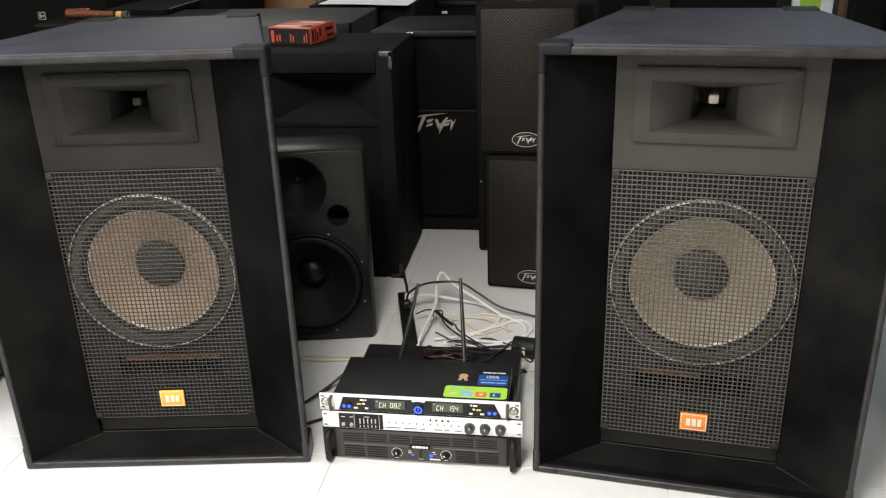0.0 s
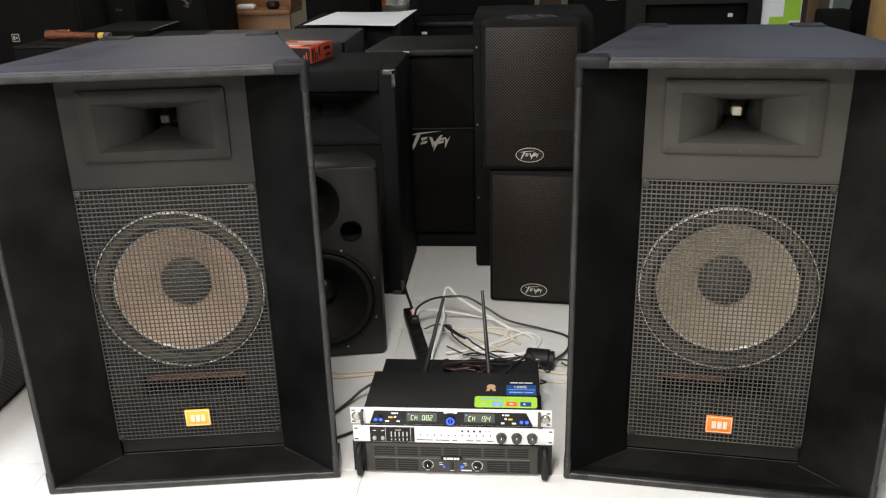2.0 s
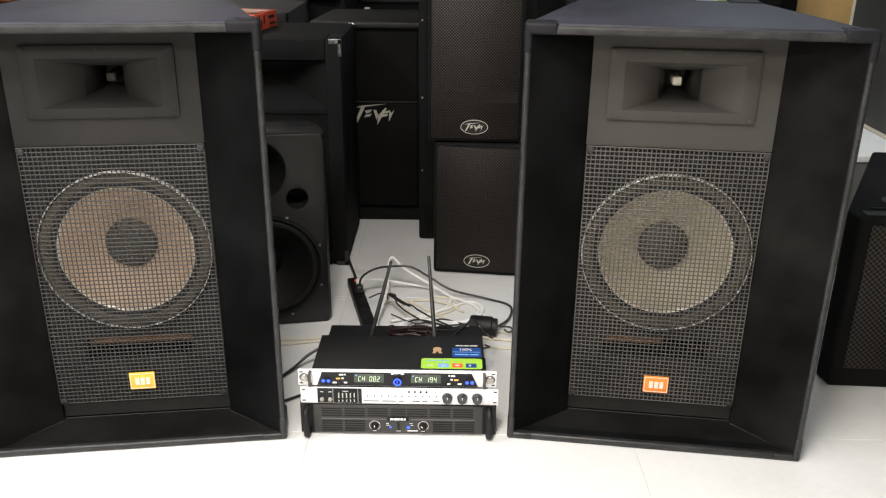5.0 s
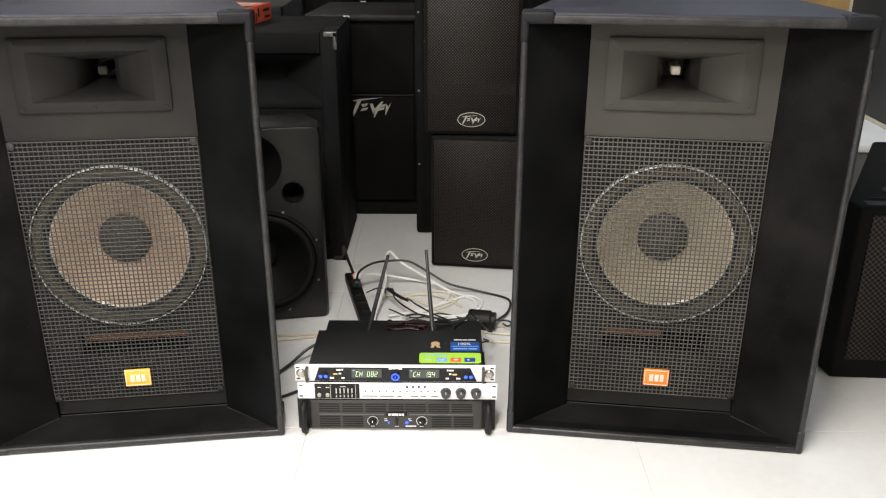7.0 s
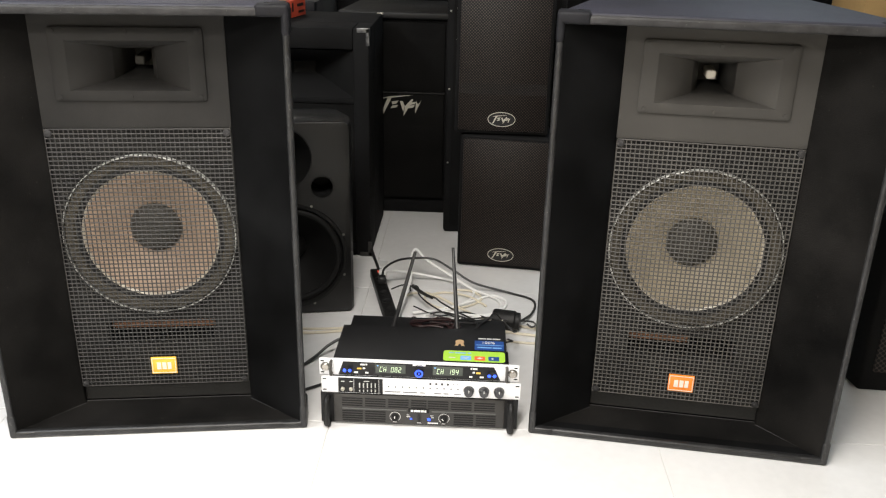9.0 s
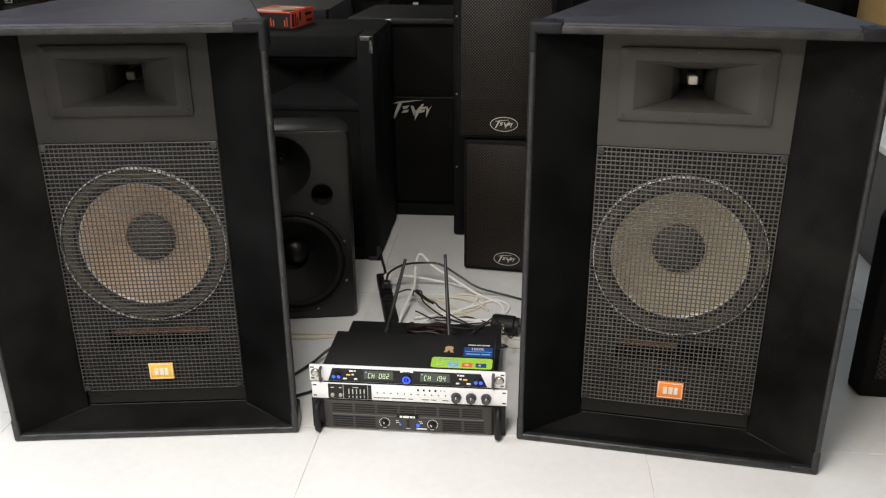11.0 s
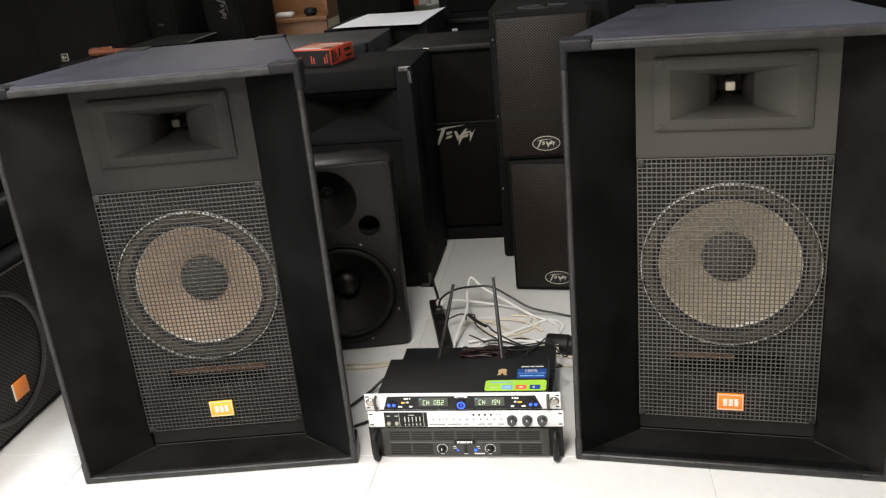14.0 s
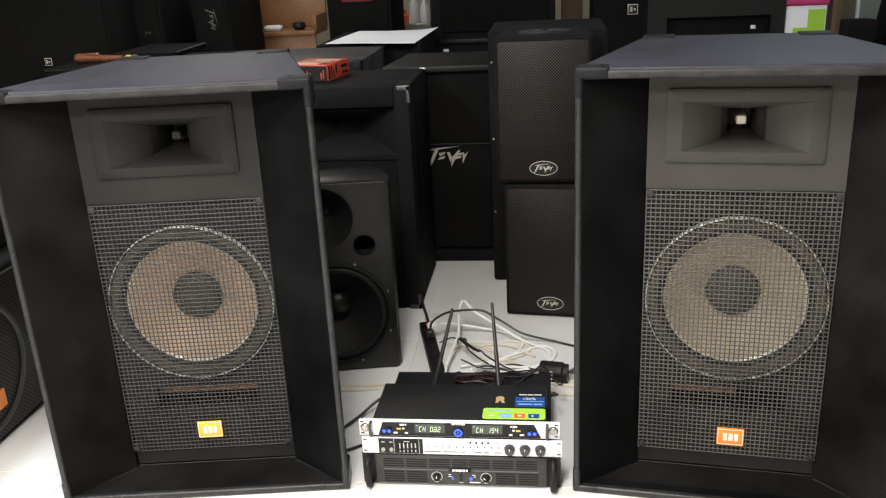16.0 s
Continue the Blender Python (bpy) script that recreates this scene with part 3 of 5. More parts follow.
revolve(bm, [(0.0075, 0), (0.0075, 0.003), (0.0045, 0.0035), (0.0045, 0)], (-0.043, 0.412, 0.087), "z", 16)
part("grommet", bm, TRIM, amp)

fx = thing("effects_processor", "silver one-unit audio effects processor lying on the amplifier", "processor", pose(0.0035, -0.007, 0.0895))
part("chassis", B(-0.215, 0.215, 0.003, 0.16, 0.001, 0.043), BLACK, fx)
part("front_panel", B(-0.2413, 0.2413, 0, 0.004, 0, 0.0442, bevel=0.001), SILVER, fx)
part("dark_field", B(-0.2, -0.092, -0.0016, 0.001, 0.002, 0.0422), BLACK, fx)
part("slider_field", B(-0.158, -0.104, -0.0024, 0.001, 0.0035, 0.041), RUBBER, fx)
for i in range(5):
    s = part("slider", B(-0.1493 + 0.0095 * i, -0.1463 + 0.0095 * i, -0.0034, -0.002, 0.006, 0.031, bevel=0.0008), PRINT, fx)
    part("slider_cap", B(-0.1508 + 0.0095 * i, -0.1448 + 0.0095 * i, -0.0062, -0.0032, 0.013 + 0.0006 * i, 0.0165 + 0.0006 * i, bevel=0.0008), TRIM, s)
part("print_bar", B(-0.138, -0.124, -0.003, -0.002, 0.0345, 0.0365), PRINT, fx)
for x in (-0.162, -0.101):
    part("field_line", B(x - 0.0005, x + 0.0005, -0.0022, -0.001, 0.003, 0.0412), PRINT, fx)
for z in (0.009, 0.0165, 0.024, 0.0315):
    part("field_key", B(-0.099, -0.0945, -0.0024, -0.001, z - 0.0016, z + 0.0016, bevel=0.0005), TRIM, fx)
for x in (-0.189, -0.169):
    bm = bmesh.new()
    revolve(bm, [(0.0048, 0), (0.0045, -0.005), (0.0028, -0.006), (0.0026, -0.003)], (x, -0.0015, 0.0125), "y", 18, (False, True))
    part("jack", bm, LOGO, fx, "brass jack socket")
    part("print_bar", B(x - 0.004, x + 0.004, -0.0022, -0.0015, 0.032, 0.0335), WHITE, fx)
for i in range(11):
    part("key", B(-0.079 + 0.0168 * i, -0.076 + 0.0168 * i, -0.0012, 0.001, 0.0205, 0.0235, bevel=0.0006), RUBBER, fx)
for i in range(4):
    bm = bmesh.new()
    revolve(bm, [(0.0027, 0), (0.0024, -0.0016)], (0.0235 + 0.0142 * i, 0, 0.0345), "y", 14, (False, True))
    part("key", bm, RUBBER, fx)
for x0, x1, z in ((0.078, 0.081, 0.0345), (0.087, 0.09, 0.0345), (-0.087, -0.049, 0.0075), (-0.042, -0.008, 0.0075), (-0.001, 0.01, 0.0075), (0.033, 0.05, 0.0075), (0.056, 0.068, 0.0075), (0.082, 0.098, 0.0075)):
    part("print_bar", B(x0, x1, -0.0008, 0.001, z, z + 0.0012), RUBBER, fx)
for x in (0.117, 0.1535, 0.19):
    knob(fx, x, 0.0195, 0, 0.0122, 0.015, METALGREY, "level_knob", "dark grey turned metal knob")
for x in (-0.2335, 0.2335):
    for z in (0.0075, 0.037):
        part("rack_slot", B(x - 0.0042, x + 0.0042, -0.0008, 0.001, z - 0.0014, z + 0.0014), RUBBER, fx)

SEGMENTS = {"C": "afed", "H": "fbgec", "0": "abcdef", "8": "abcdefg", "2": "abged", "1": "bc", "9": "abcdfg", "4": "fgbc", " ": ""}


def segments(text, x, y, z, h, mat, parent):
    """Characters of thin lit bars, leaning slightly."""
    w, t, lean = h * 0.42, h * 0.085, 0.12
    bm = bmesh.new()
    for k, ch in enumerate(text):
        u = x + k * (w + h * 0.3)
        for seg in SEGMENTS[ch]:
            (x0, z0), (x1, z1) = {"a": ((0, 1), (1, 1)), "b": ((1, 0.5), (1, 1)), "c": ((1, 0), (1, 0.5)), "d": ((0, 0), (1, 0)), "e": ((0, 0), (0, 0.5)), "f": ((0, 0.5), (0, 1)), "g": ((0, 0.5), (1, 0.5))}[seg]
            a, b = (u + x0 * w + z0 * h * lean, z + z0 * h), (u + x1 * w + z1 * h * lean, z + z1 * h)
            dx, dz = (0, t / 2) if z0 == z1 else (t / 2, 0)
            ring = [(a[0] - dx, a[1] - dz), (b[0] - dx, b[1] - dz), (b[0] + dx, b[1] + dz), (a[0] + dx, a[1] + dz)]
            loft(bm, [[(p, d, q) for p, q in ring] for d in (y, y - 0.0005)])
    return part("digits", bm, mat, parent, "pale green lit figures")


rx = thing("wireless_receiver", "silver and black wireless receiver with two antennas, topmost unit", "receiver", pose(-0.0018, 0, 0.1345))
part("case", B(-0.208, 0.21, 0.006, 0.183, 0.0015, 0.043, bevel=0.0012), BLACK, rx)
part("front_panel", B(-0.2413, 0.2413, 0, 0.006, 0, 0.0442, bevel=0.0012), SILVER, rx)
bm = bmesh.new()
solid(bm, [(-0.195, -0.002, 0.002), (0.197, -0.002, 0.002), (0.181, -0.002, 0.038), (-0.183, -0.002, 0.038)], [(-0.195, 0.002, 0.002), (0.197, 0.002, 0.002), (0.181, 0.002, 0.038), (-0.183, 0.002, 0.038)], 0.0008)
part("dark_face", bm, BLACK, rx)
for x, body in ((-0.068, "CH 082"), (0.07, "CH 194")):
    lcd = part("display", B(x - 0.0365, x + 0.0365, -0.004, -0.0015, 0.012, 0.0355, bevel=0.0008), LCD, rx, "dark lit display with green characters")
    segments(body, x - 0.026, -0.0041, 0.0165, 0.0125, DIGIT, lcd)
    part("print_bar", B(x - 0.033, x - 0.029, -0.0045, -0.0038, 0.0305, 0.0335), SKY, lcd)
for x, r in ((-0.172, 0.0085), (0.176, 0.0085), (0.001, 0.0105)):
    knob(rx, x, 0.0185, -0.002, r, 0.009, RUBBER, "dial", mark=False)
    if x > -0.1 and x < 0.1:
        ring_mark(rx, x, 0.0185, -0.0112, r * 0.62, r * 0.34, BLUE, -360, 0)
        part("glow_mark", B(x - 0.0012, x + 0.0012, -0.0118, -0.011, 0.0155, 0.0215, bevel=0.0003), BLUE, rx)
    else:
        for dx in (-0.0062, 0.0062):
            bm = bmesh.new()
            revolve(bm, [(0.0043, 0), (0.004, -0.0012), (0.002, -0.0018)], (x + dx, -0.0108, 0.0195), "y", 16, (False, True))
            part("glow_mark", bm, BLUE, rx, "lit blue spot")
part("notch", B(-0.015, 0.017, -0.0035, 0.0, 0.034, 0.0385, bevel=0.0015), SILVER, rx)
part("print_bar", B(-0.008, 0.009, -0.004, -0.0034, 0.0355, 0.037), BLACK, rx)
for s in (-1, 1):
    for dx, z, w, mat in ((0.1435, 0.0215, 0.0055, AMBER), (0.1355, 0.0325, 0.0055, WHITE), (0.152, 0.0105, 0.005, WHITE), (0.1255, 0.0105, 0.004, WHITE), (0.1325, 0.0225, 0.003, WHITE), (0.1265, 0.033, 0.002, WHITE)):
        part("key", B(s * dx - w, s * dx + w, -0.0036, -0.0018, z - 0.0022, z + 0.0022, bevel=0.0008), mat, rx)
    bm = bmesh.new()
    sweep(bm, smooth_line([(s * 0.2115, 0.001, 0.0385), (s * 0.2115, -0.012, 0.037), (s * 0.2115, -0.014, 0.022), (s * 0.2115, -0.012, 0.007), (s * 0.2115, 0.001, 0.0055)], 5), 0.0036, 8)
    part("handle", bm, STEEL, rx, "dark steel handle")
    bm = bmesh.new()
    revolve(bm, [(0.0104, 0), (0.0104, -0.003), (0.0086, -0.0052), (0.0078, -0.0045), (0.003, -0.0045)], (s * 0.2262, 0, 0.022), "y", 20, (False, True))
    part("thumb_screw", bm, SCREW, rx, "worn bright thumb screw")
    ring_mark(rx, s * 0.2262, 0.022, -0.0002, 0.0107, 0.0009, RUBBER, -360, 0)
    for z in (0.007, 0.0375):
        part("rack_slot", B(s * 0.2335 - 0.0042, s * 0.2335 + 0.0042, -0.0008, 0.001, z - 0.0014, z + 0.0014), RUBBER, rx)
# stickers on the lid
Z = 0.0432
bm = bmesh.new()
corner = [(sx * 0.0672 + 0.008 * math.cos(math.radians(q + 15 * k)), sy * 0.0175 + 0.008 * math.sin(math.radians(q + 15 * k))) for sx, sy, q in ((1, 1, 0), (-1, 1, 90), (-1, -1, 180), (1, -1, 270)) for k in range(7)]
loft(bm, [[(0.1322 + u, 0.0395 + v, z) for u, v in corner] for z in (Z, Z + 0.0004)])
st = part("sticker", bm, GREEN, rx, "lime green sticker with pictograms")
for x, mat in ((0.079, GREEN), (0.112, SKY), (0.146, REDPRINT), (0.18, NAVY)):
    part("pictogram", B(x - 0.013, x + 0.013, 0.02, 0.04, Z + 0.0004, Z + 0.0007), mat, st)
    bm = bmesh.new()
    sign = {0.079: ((-8, -2), (8, -2), (8, 2), (-8, 2)), 0.112: ((-8, 3), (0, -5), (8, 3), (0, 1)), 0.146: ((-7, 0), (0, -5), (7, 0), (0, 5)), 0.18: ((-6, -2), (-1, -5), (-1, 5), (-6, 2))}[x]
    loft(bm, [[(x + u * 0.001, 0.03 + v * 0.001, z) for u, v in sign] for z in (Z + 0.0006, Z + 0.001)])
    part("pictogram_sign", bm, PRINT, st)
for x0, x1 in ((0.07, 0.082), (0.085, 0.112), (0.116, 0.125)):
    part("print_bar", B(x0, x1, 0.0515, 0.0565, Z + 0.0004, Z + 0.0007), SKY, st)
st = part("sticker", B(0.133, 0.206, 0.073, 0.121, Z, Z + 0.0004), NAVY, rx, "dark blue sticker with a percentage")
words("100%", 0.0155, CREAM, st, pose(0.167, 0.1105, Z + 0.0006), "percentage")
part("print_bar", B(0.136, 0.204, 0.0975, 0.0995, Z + 0.0004, Z + 0.0007), SKY, st)
part("print_bar", B(0.14, 0.175, 0.083, 0.088, Z + 0.0004, Z + 0.0007), SKY, st)
part("print_bar", B(0.178, 0.2, 0.083, 0.088, Z + 0.0004, Z + 0.0007), SKY, st)
for x0, x1 in ((0.142, 0.162), (0.164, 0.176), (0.178, 0.198)):
    part("print_bar", B(x0, x1, 0.13, 0.135, Z, Z + 0.0004), PRINT, rx)
bm = bmesh.new()
loft(bm, [[(0.0955 + (0.0105 + 0.0012 * (i % 2)) * math.cos(math.pi * i / 14), 0.112 + (0.0105 + 0.0012 * (i % 2)) * math.sin(math.pi * i / 14), z) for i in range(28)] for z in (Z, Z + 0.0004)])
for s in (-1, 1):
    loft(bm, [[(0.0955 + s * u, v, z) for u, v in ((0.001, 0.105), (0.0085, 0.107), (0.013, 0.089), (0.009, 0.0925), (0.0045, 0.09))] for z in (Z, Z + 0.0003)])
part("seal", bm, TAN, rx, "tan rosette seal")
for bx, tx, ty, tz in ((-0.086, -0.026, 0.21, 0.243), (0.089, 0.068, 0.3, 0.222)):
    bm = bmesh.new()
    a, b = Vector((bx, 0.19, 0.012)), Vector((tx, ty, tz))
    c = a + (b - a) * 0.18
    sweep(bm, [a, a + (c - a) * 0.5, c], 0.0068, 12)
    sweep(bm, [c, b], 0.0062, 12, 0.66)
    part("antenna", bm, SATIN, rx, "thin black rod antenna")

# ---- cables, plug strip and adaptor on the floor ----
strip = thing("power_strip", "black plug strip with a lit red switch on the floor", "power strip", pose(-0.164, 0.712, 0, 0, 0, 14))
part("body", B(-0.021, 0.021, -0.185, 0.185, 0, 0.032, bevel=0.005), PLASTIC, strip)
part("switch", B(0.0, 0.013, 0.146, 0.16, 0.031, 0.035, bevel=0.002), REDLED, strip, "lit red rocker switch")
for i in range(5):
    bm = bmesh.new()
    revolve(bm, [(0.0165, 0.032), (0.0165, 0.034), (0.0145, 0.0342), (0.0135, 0.0325)], (0, 0.1 - 0.06 * i, 0), "z", 20, (False, True))
    part("socket", bm, RUBBER, strip)
plug = single("plug", B(-0.013, 0.013, -0.016, 0.016, 0, 0.026, bevel=0.008, seg=3), CABLE_W, "white moulded plug in the plug strip", "plug", pose(-0.178, 0.82, 0.032, 0, 0, 10))
single("plug", B(-0.013, 0.013, -0.015, 0.015, 0, 0.03, bevel=0.008, seg=3), CABLE_K, "black moulded plug in the plug strip", "plug", pose(-0.174, 0.762, 0.032, 0, 0, 10))


def cable(label, points, r, mat, steps=10):
    bm = bmesh.new()
    sweep(bm, smooth_line(points, steps), r, 8)
    return single("cable", bm, mat, label, "cable", group="cables behind the rack")


cable("white power cable looped on the floor", [(-0.178, 0.82, 0.05), (-0.135, 0.835, 0.05), (-0.076, 0.866, 0.03), (0.041, 0.87, 0.008), (0.112, 0.83, 0.006), (0.128, 0.756, 0.006), (0.095, 0.691, 0.006), (0.018, 0.614, 0.008), (-0.02, 0.55, 0.03)], 0.0043, CABLE_W)
cable("white power cable standing up in a loop", [(-0.1, 0.52, 0.02), (-0.098, 0.6, 0.03), (-0.08, 0.76, 0.05), (-0.087, 0.85, 0.075), (-0.073, 0.875, 0.115), (-0.03, 0.86, 0.08), (0.054, 0.83, 0.04), (0.131, 0.786, 0.012), (0.205, 0.729, 0.008), (0.214, 0.66, 0.006), (0.166, 0.61, 0.008), (0.095, 0.6, 0.012), (0.03, 0.61, 0.014)], 0.0043, CABLE_W)
cable("white power cable in a flat loop on the floor", [(-0.06, 0.6, 0.012), (0.02, 0.64, 0.006), (0.11, 0.7, 0.006), (0.19, 0.76, 0.006), (0.235, 0.71, 0.006), (0.2, 0.63, 0.006), (0.12, 0.585, 0.008), (0.04, 0.56, 0.01)], 0.0043, CABLE_W)
cable("cream cable lying on the floor", [(-0.1, 0.73, 0.006), (-0.069, 0.76, 0.005), (-0.019, 0.761, 0.005), (0.033, 0.719, 0.005), (0.083, 0.664, 0.005), (0.15, 0.6, 0.006), (0.24, 0.56, 0.005), (0.36, 0.53, 0.005)], 0.004, CABLE_C)
cable("pale cable coiled on the floor", [(0.06, 0.8, 0.005), (0.12, 0.79, 0.005), (0.155, 0.74, 0.005), (0.119, 0.682, 0.005), (0.047, 0.65, 0.005), (-0.01, 0.68, 0.005), (-0.03, 0.73, 0.006), (0.03, 0.77, 0.006), (0.11, 0.74, 0.01), (0.17, 0.68, 0.006)], 0.0036, CABLE_C)
cable("black power cable arching from the plug strip", [(-0.174, 0.762, 0.055), (-0.165, 0.775, 0.085), (-0.125, 0.82, 0.095), (-0.07, 0.855, 0.09), (-0.005, 0.86, 0.085), (0.06, 0.83, 0.06), (0.131, 0.805, 0.028), (0.243, 0.79, 0.006), (0.322, 0.735, 0.006), (0.315, 0.64, 0.008), (0.27, 0.55, 0.02), (0.25, 0.515, 0.03)], 0.0038, CABLE_K)
cable("black power cable coming from a speaker", [(-0.262, 1.14, 0.05), (-0.245, 1.08, 0.02), (-0.215, 0.98, 0.006), (-0.2, 0.905, 0.014)], 0.005, CABLE_K)
cable("thin black audio lead with a plug", [(-0.14, 0.73, 0.03), (-0.1, 0.745, 0.04), (-0.06, 0.7, 0.05), (-0.02, 0.63, 0.06), (0.01, 0.57, 0.08), (0.03, 0.5, 0.1), (0.08, 0.44, 0.1), (0.13, 0.4, 0.096)], 0.0026, CABLE_K)
cable("thin black lead knotted on the floor", [(-0.075, 0.69, 0.045), (-0.078, 0.735, 0.04), (-0.055, 0.745, 0.035), (-0.045, 0.69, 0.03), (0.0, 0.634, 0.02), (0.06, 0.59, 0.012), (0.131, 0.56, 0.012), (0.19, 0.555, 0.03), (0.21, 0.53, 0.045)], 0.0026, CABLE_K)
cable("thin black lead tangled behind the amplifier", [(-0.06, 0.63, 0.02), (0.02, 0.585, 0.012), (0.1, 0.625, 0.008), (0.17, 0.585, 0.012), (0.2, 0.545, 0.03)], 0.0024, CABLE_K)
cable("thin black lead tangled behind the amplifier", [(0.02, 0.5, 0.05), (0.07, 0.525, 0.03), (0.13, 0.5, 0.05), (0.18, 0.43, 0.09), (0.13, 0.385, 0.093), (0.06, 0.375, 0.1), (0.09, 0.32, 0.098)], 0.0024, CABLE_K)
cable("thin black lead hanging over the amplifier edge", [(0.2, 0.5, 0.04), (0.225, 0.45, 0.07), (0.215, 0.41, 0.0905), (0.24, 0.37, 0.08), (0.252, 0.4, 0.065), (0.236, 0.43, 0.06)], 0.0024, CABLE_K)
bm = bmesh.new()
sweep(bm, [Vector((-0.068, 0.712, 0.052)), Vector((-0.045, 0.668, 0.056)), Vector((-0.02, 0.625, 0.062)), Vector((0.0, 0.59, 0.07))], 0.0062, 10, 0.7)
single("jack_plug", bm, CABLE_K, "black moulded jack plug on a thin lead", "plug")
line = []
for i in range(60):
    a = i * 0.62
    r = 0.042 + 0.013 * math.sin(i * 1.7)
    line.append((0.022 + r * 1.35 * math.cos(a), 0.335 + r * 0.8 * math.sin(a), 0.091 + 0.0004 * i + 0.003 * math.sin(i * 0.9)))
cable("coil of thin brown cable on the amplifier", line, 0.0026, CABLE_B, 5)
cable("thin black lead from the adaptor across the amplifier", [(0.212, 0.5, 0.05), (0.19, 0.46, 0.09), (0.17, 0.41, 0.094), (0.14, 0.36, 0.093), (0.15, 0.3, 0.093), (0.2, 0.265, 0.0925), (0.222, 0.285, 0.09), (0.238, 0.31, 0.08), (0.226, 0.34, 0.07)], 0.0024, CABLE_K)
cable("thin black lead across the amplifier", [(0.0, 0.5, 0.06), (0.04, 0.45, 0.092), (0.1, 0.42, 0.092), (0.14, 0.38, 0.094), (0.12, 0.33, 0.096), (0.06, 0.3, 0.1)], 0.0024, CABLE_K)
cable("cream cable running along the floor", [(-0.6, 0.5, 0.005), (-0.44, 0.455, 0.005), (-0.367, 0.452, 0.005), (-0.302, 0.465, 0.005), (-0.18, 0.5, 0.005), (-0.05, 0.53, 0.005), (0.1, 0.54, 0.005), (0.27, 0.5, 0.005), (0.42, 0.48, 0.005)], 0.0042, CABLE_C)
cable("pale cable running along the floor", [(-0.62, 0.47, 0.004), (-0.42, 0.478, 0.004), (-0.3, 0.488, 0.004), (-0.16, 0.52, 0.004), (0.05, 0.57, 0.004), (0.2, 0.46, 0.004), (0.4, 0.44, 0.004)], 0.0036, CABLE_C)
cable("black cable arching to the rack", [(-0.36, 0.22, 0.006), (-0.313, 0.298, 0.012), (-0.28, 0.335, 0.03), (-0.243, 0.353, 0.045), (-0.21, 0.36, 0.04), (-0.2, 0.425, 0.04)], 0.0042, CABLE_K)
cable("black cable lying beside the rack", [(-0.36, 0.1, 0.006), (-0.287, 0.151, 0.006), (-0.249, 0.187, 0.006), (-0.228, 0.24, 0.006), (-0.225, 0.36, 0.006), (-0.19, 0.44, 0.006)], 0.004, CABLE_K)
ad = thing("power_adaptor", "black plug-in power adaptor lying on the floor", "adaptor", pose(0.232, 0.535, 0.031, 0, 0, -10))
bm = bmesh.new()
revolve(bm, [(0.024, -0.046), (0.029, -0.044), (0.031, -0.038), (0.031, 0.022), (0.027, 0.026), (0.0265, 0.038), (0.013, 0.04)], (0, 0, 0), "x", 28, (True, True))
part("body", bm, PLASTIC, ad)
part("label", B(-0.012, -0.003, -0.0318, -0.026, -0.012, 0.014), CREAM, ad, "small white label")
bm = bmesh.new()
sweep(bm, smooth_line([(0.034, 0, 0), (0.055, 0, 0.004), (0.078, 0.004, 0.002), (0.086, 0.0, -0.006), (0.075, -0.006, -0.01), (0.06, -0.002, -0.004)], 6), 0.003, 8)
part("cord", bm, CABLE_K, ad)


# ---- stored speakers and boxes behind ----
def dotted(name, metal, hole, pitch, open_r):
    mat = bpy.data.materials.new(name)
    mat.use_nodes = True
    nt = mat.node_tree
    b = nt.nodes["Principled BSDF"]
    b.inputs["Roughness"].default_value, b.inputs["Metallic"].default_value, b.inputs["Specular IOR Level"].default_value = 0.5, 0.1, 0.25
    tc, sep, com = nt.nodes.new("ShaderNodeTexCoord"), nt.nodes.new("ShaderNodeSeparateXYZ"), nt.nodes.new("ShaderNodeCombineXYZ")
    nt.links.new(tc.outputs["Object"], sep.inputs[0])
    nt.links.new(sep.outputs["X"], com.inputs["X"])
    nt.links.new(sep.outputs["Z"], com.inputs["Y"])
    mp = nt.nodes.new("ShaderNodeMapping")
    mp.inputs["Rotation"].default_value = (0, 0, radians(45))
    nt.links.new(com.outputs[0], mp.inputs["Vector"])
    vor = nt.nodes.new("ShaderNodeTexVoronoi")
    vor.voronoi_dimensions = "2D"
    vor.inputs["Scale"].default_value, vor.inputs["Randomness"].default_value = 1 / pitch, 0.0
    nt.links.new(mp.outputs[0], vor.inputs["Vector"])
    ramp = nt.nodes.new("ShaderNodeValToRGB")
    ramp.color_ramp.elements[0].position, ramp.color_ramp.elements[1].position = open_r, open_r + 0.08
    ramp.color_ramp.elements[0].color, ramp.color_ramp.elements[1].color = (*hole, 1), (*metal, 1)
    nt.links.new(vor.outputs["Distance"], ramp.inputs["Fac"])
    nt.links.new(ramp.outputs["Color"], b.inputs["Base Color"])
    bp = nt.nodes.new("ShaderNodeBump")
    bp.inputs["Strength"].default_value, bp.inputs["Distance"].default_value = 0.5, 0.001
    nt.links.new(ramp.outputs["Color"], bp.inputs["Height"])
    nt.links.new(bp.outputs["Normal"], b.inputs["Normal"])
    return mat


PERF = dotted("fine_perforated_grille", (0.058, 0.044, 0.037), (0.0006, 0.0006, 0.0006), 0.0069, 0.46)
# Darker copy of PERF, for the divider that shows dim behind the grille.
PERF_BAND = dotted("darker_grille_band", (0.04, 0.031, 0.027), (0.0006, 0.0006, 0.0006), 0.0069, 0.46)
PERF_WIDE = dotted("coarse_perforated_grille", (0.05, 0.041, 0.035), (0.001, 0.001, 0.001), 0.0105, 0.4)


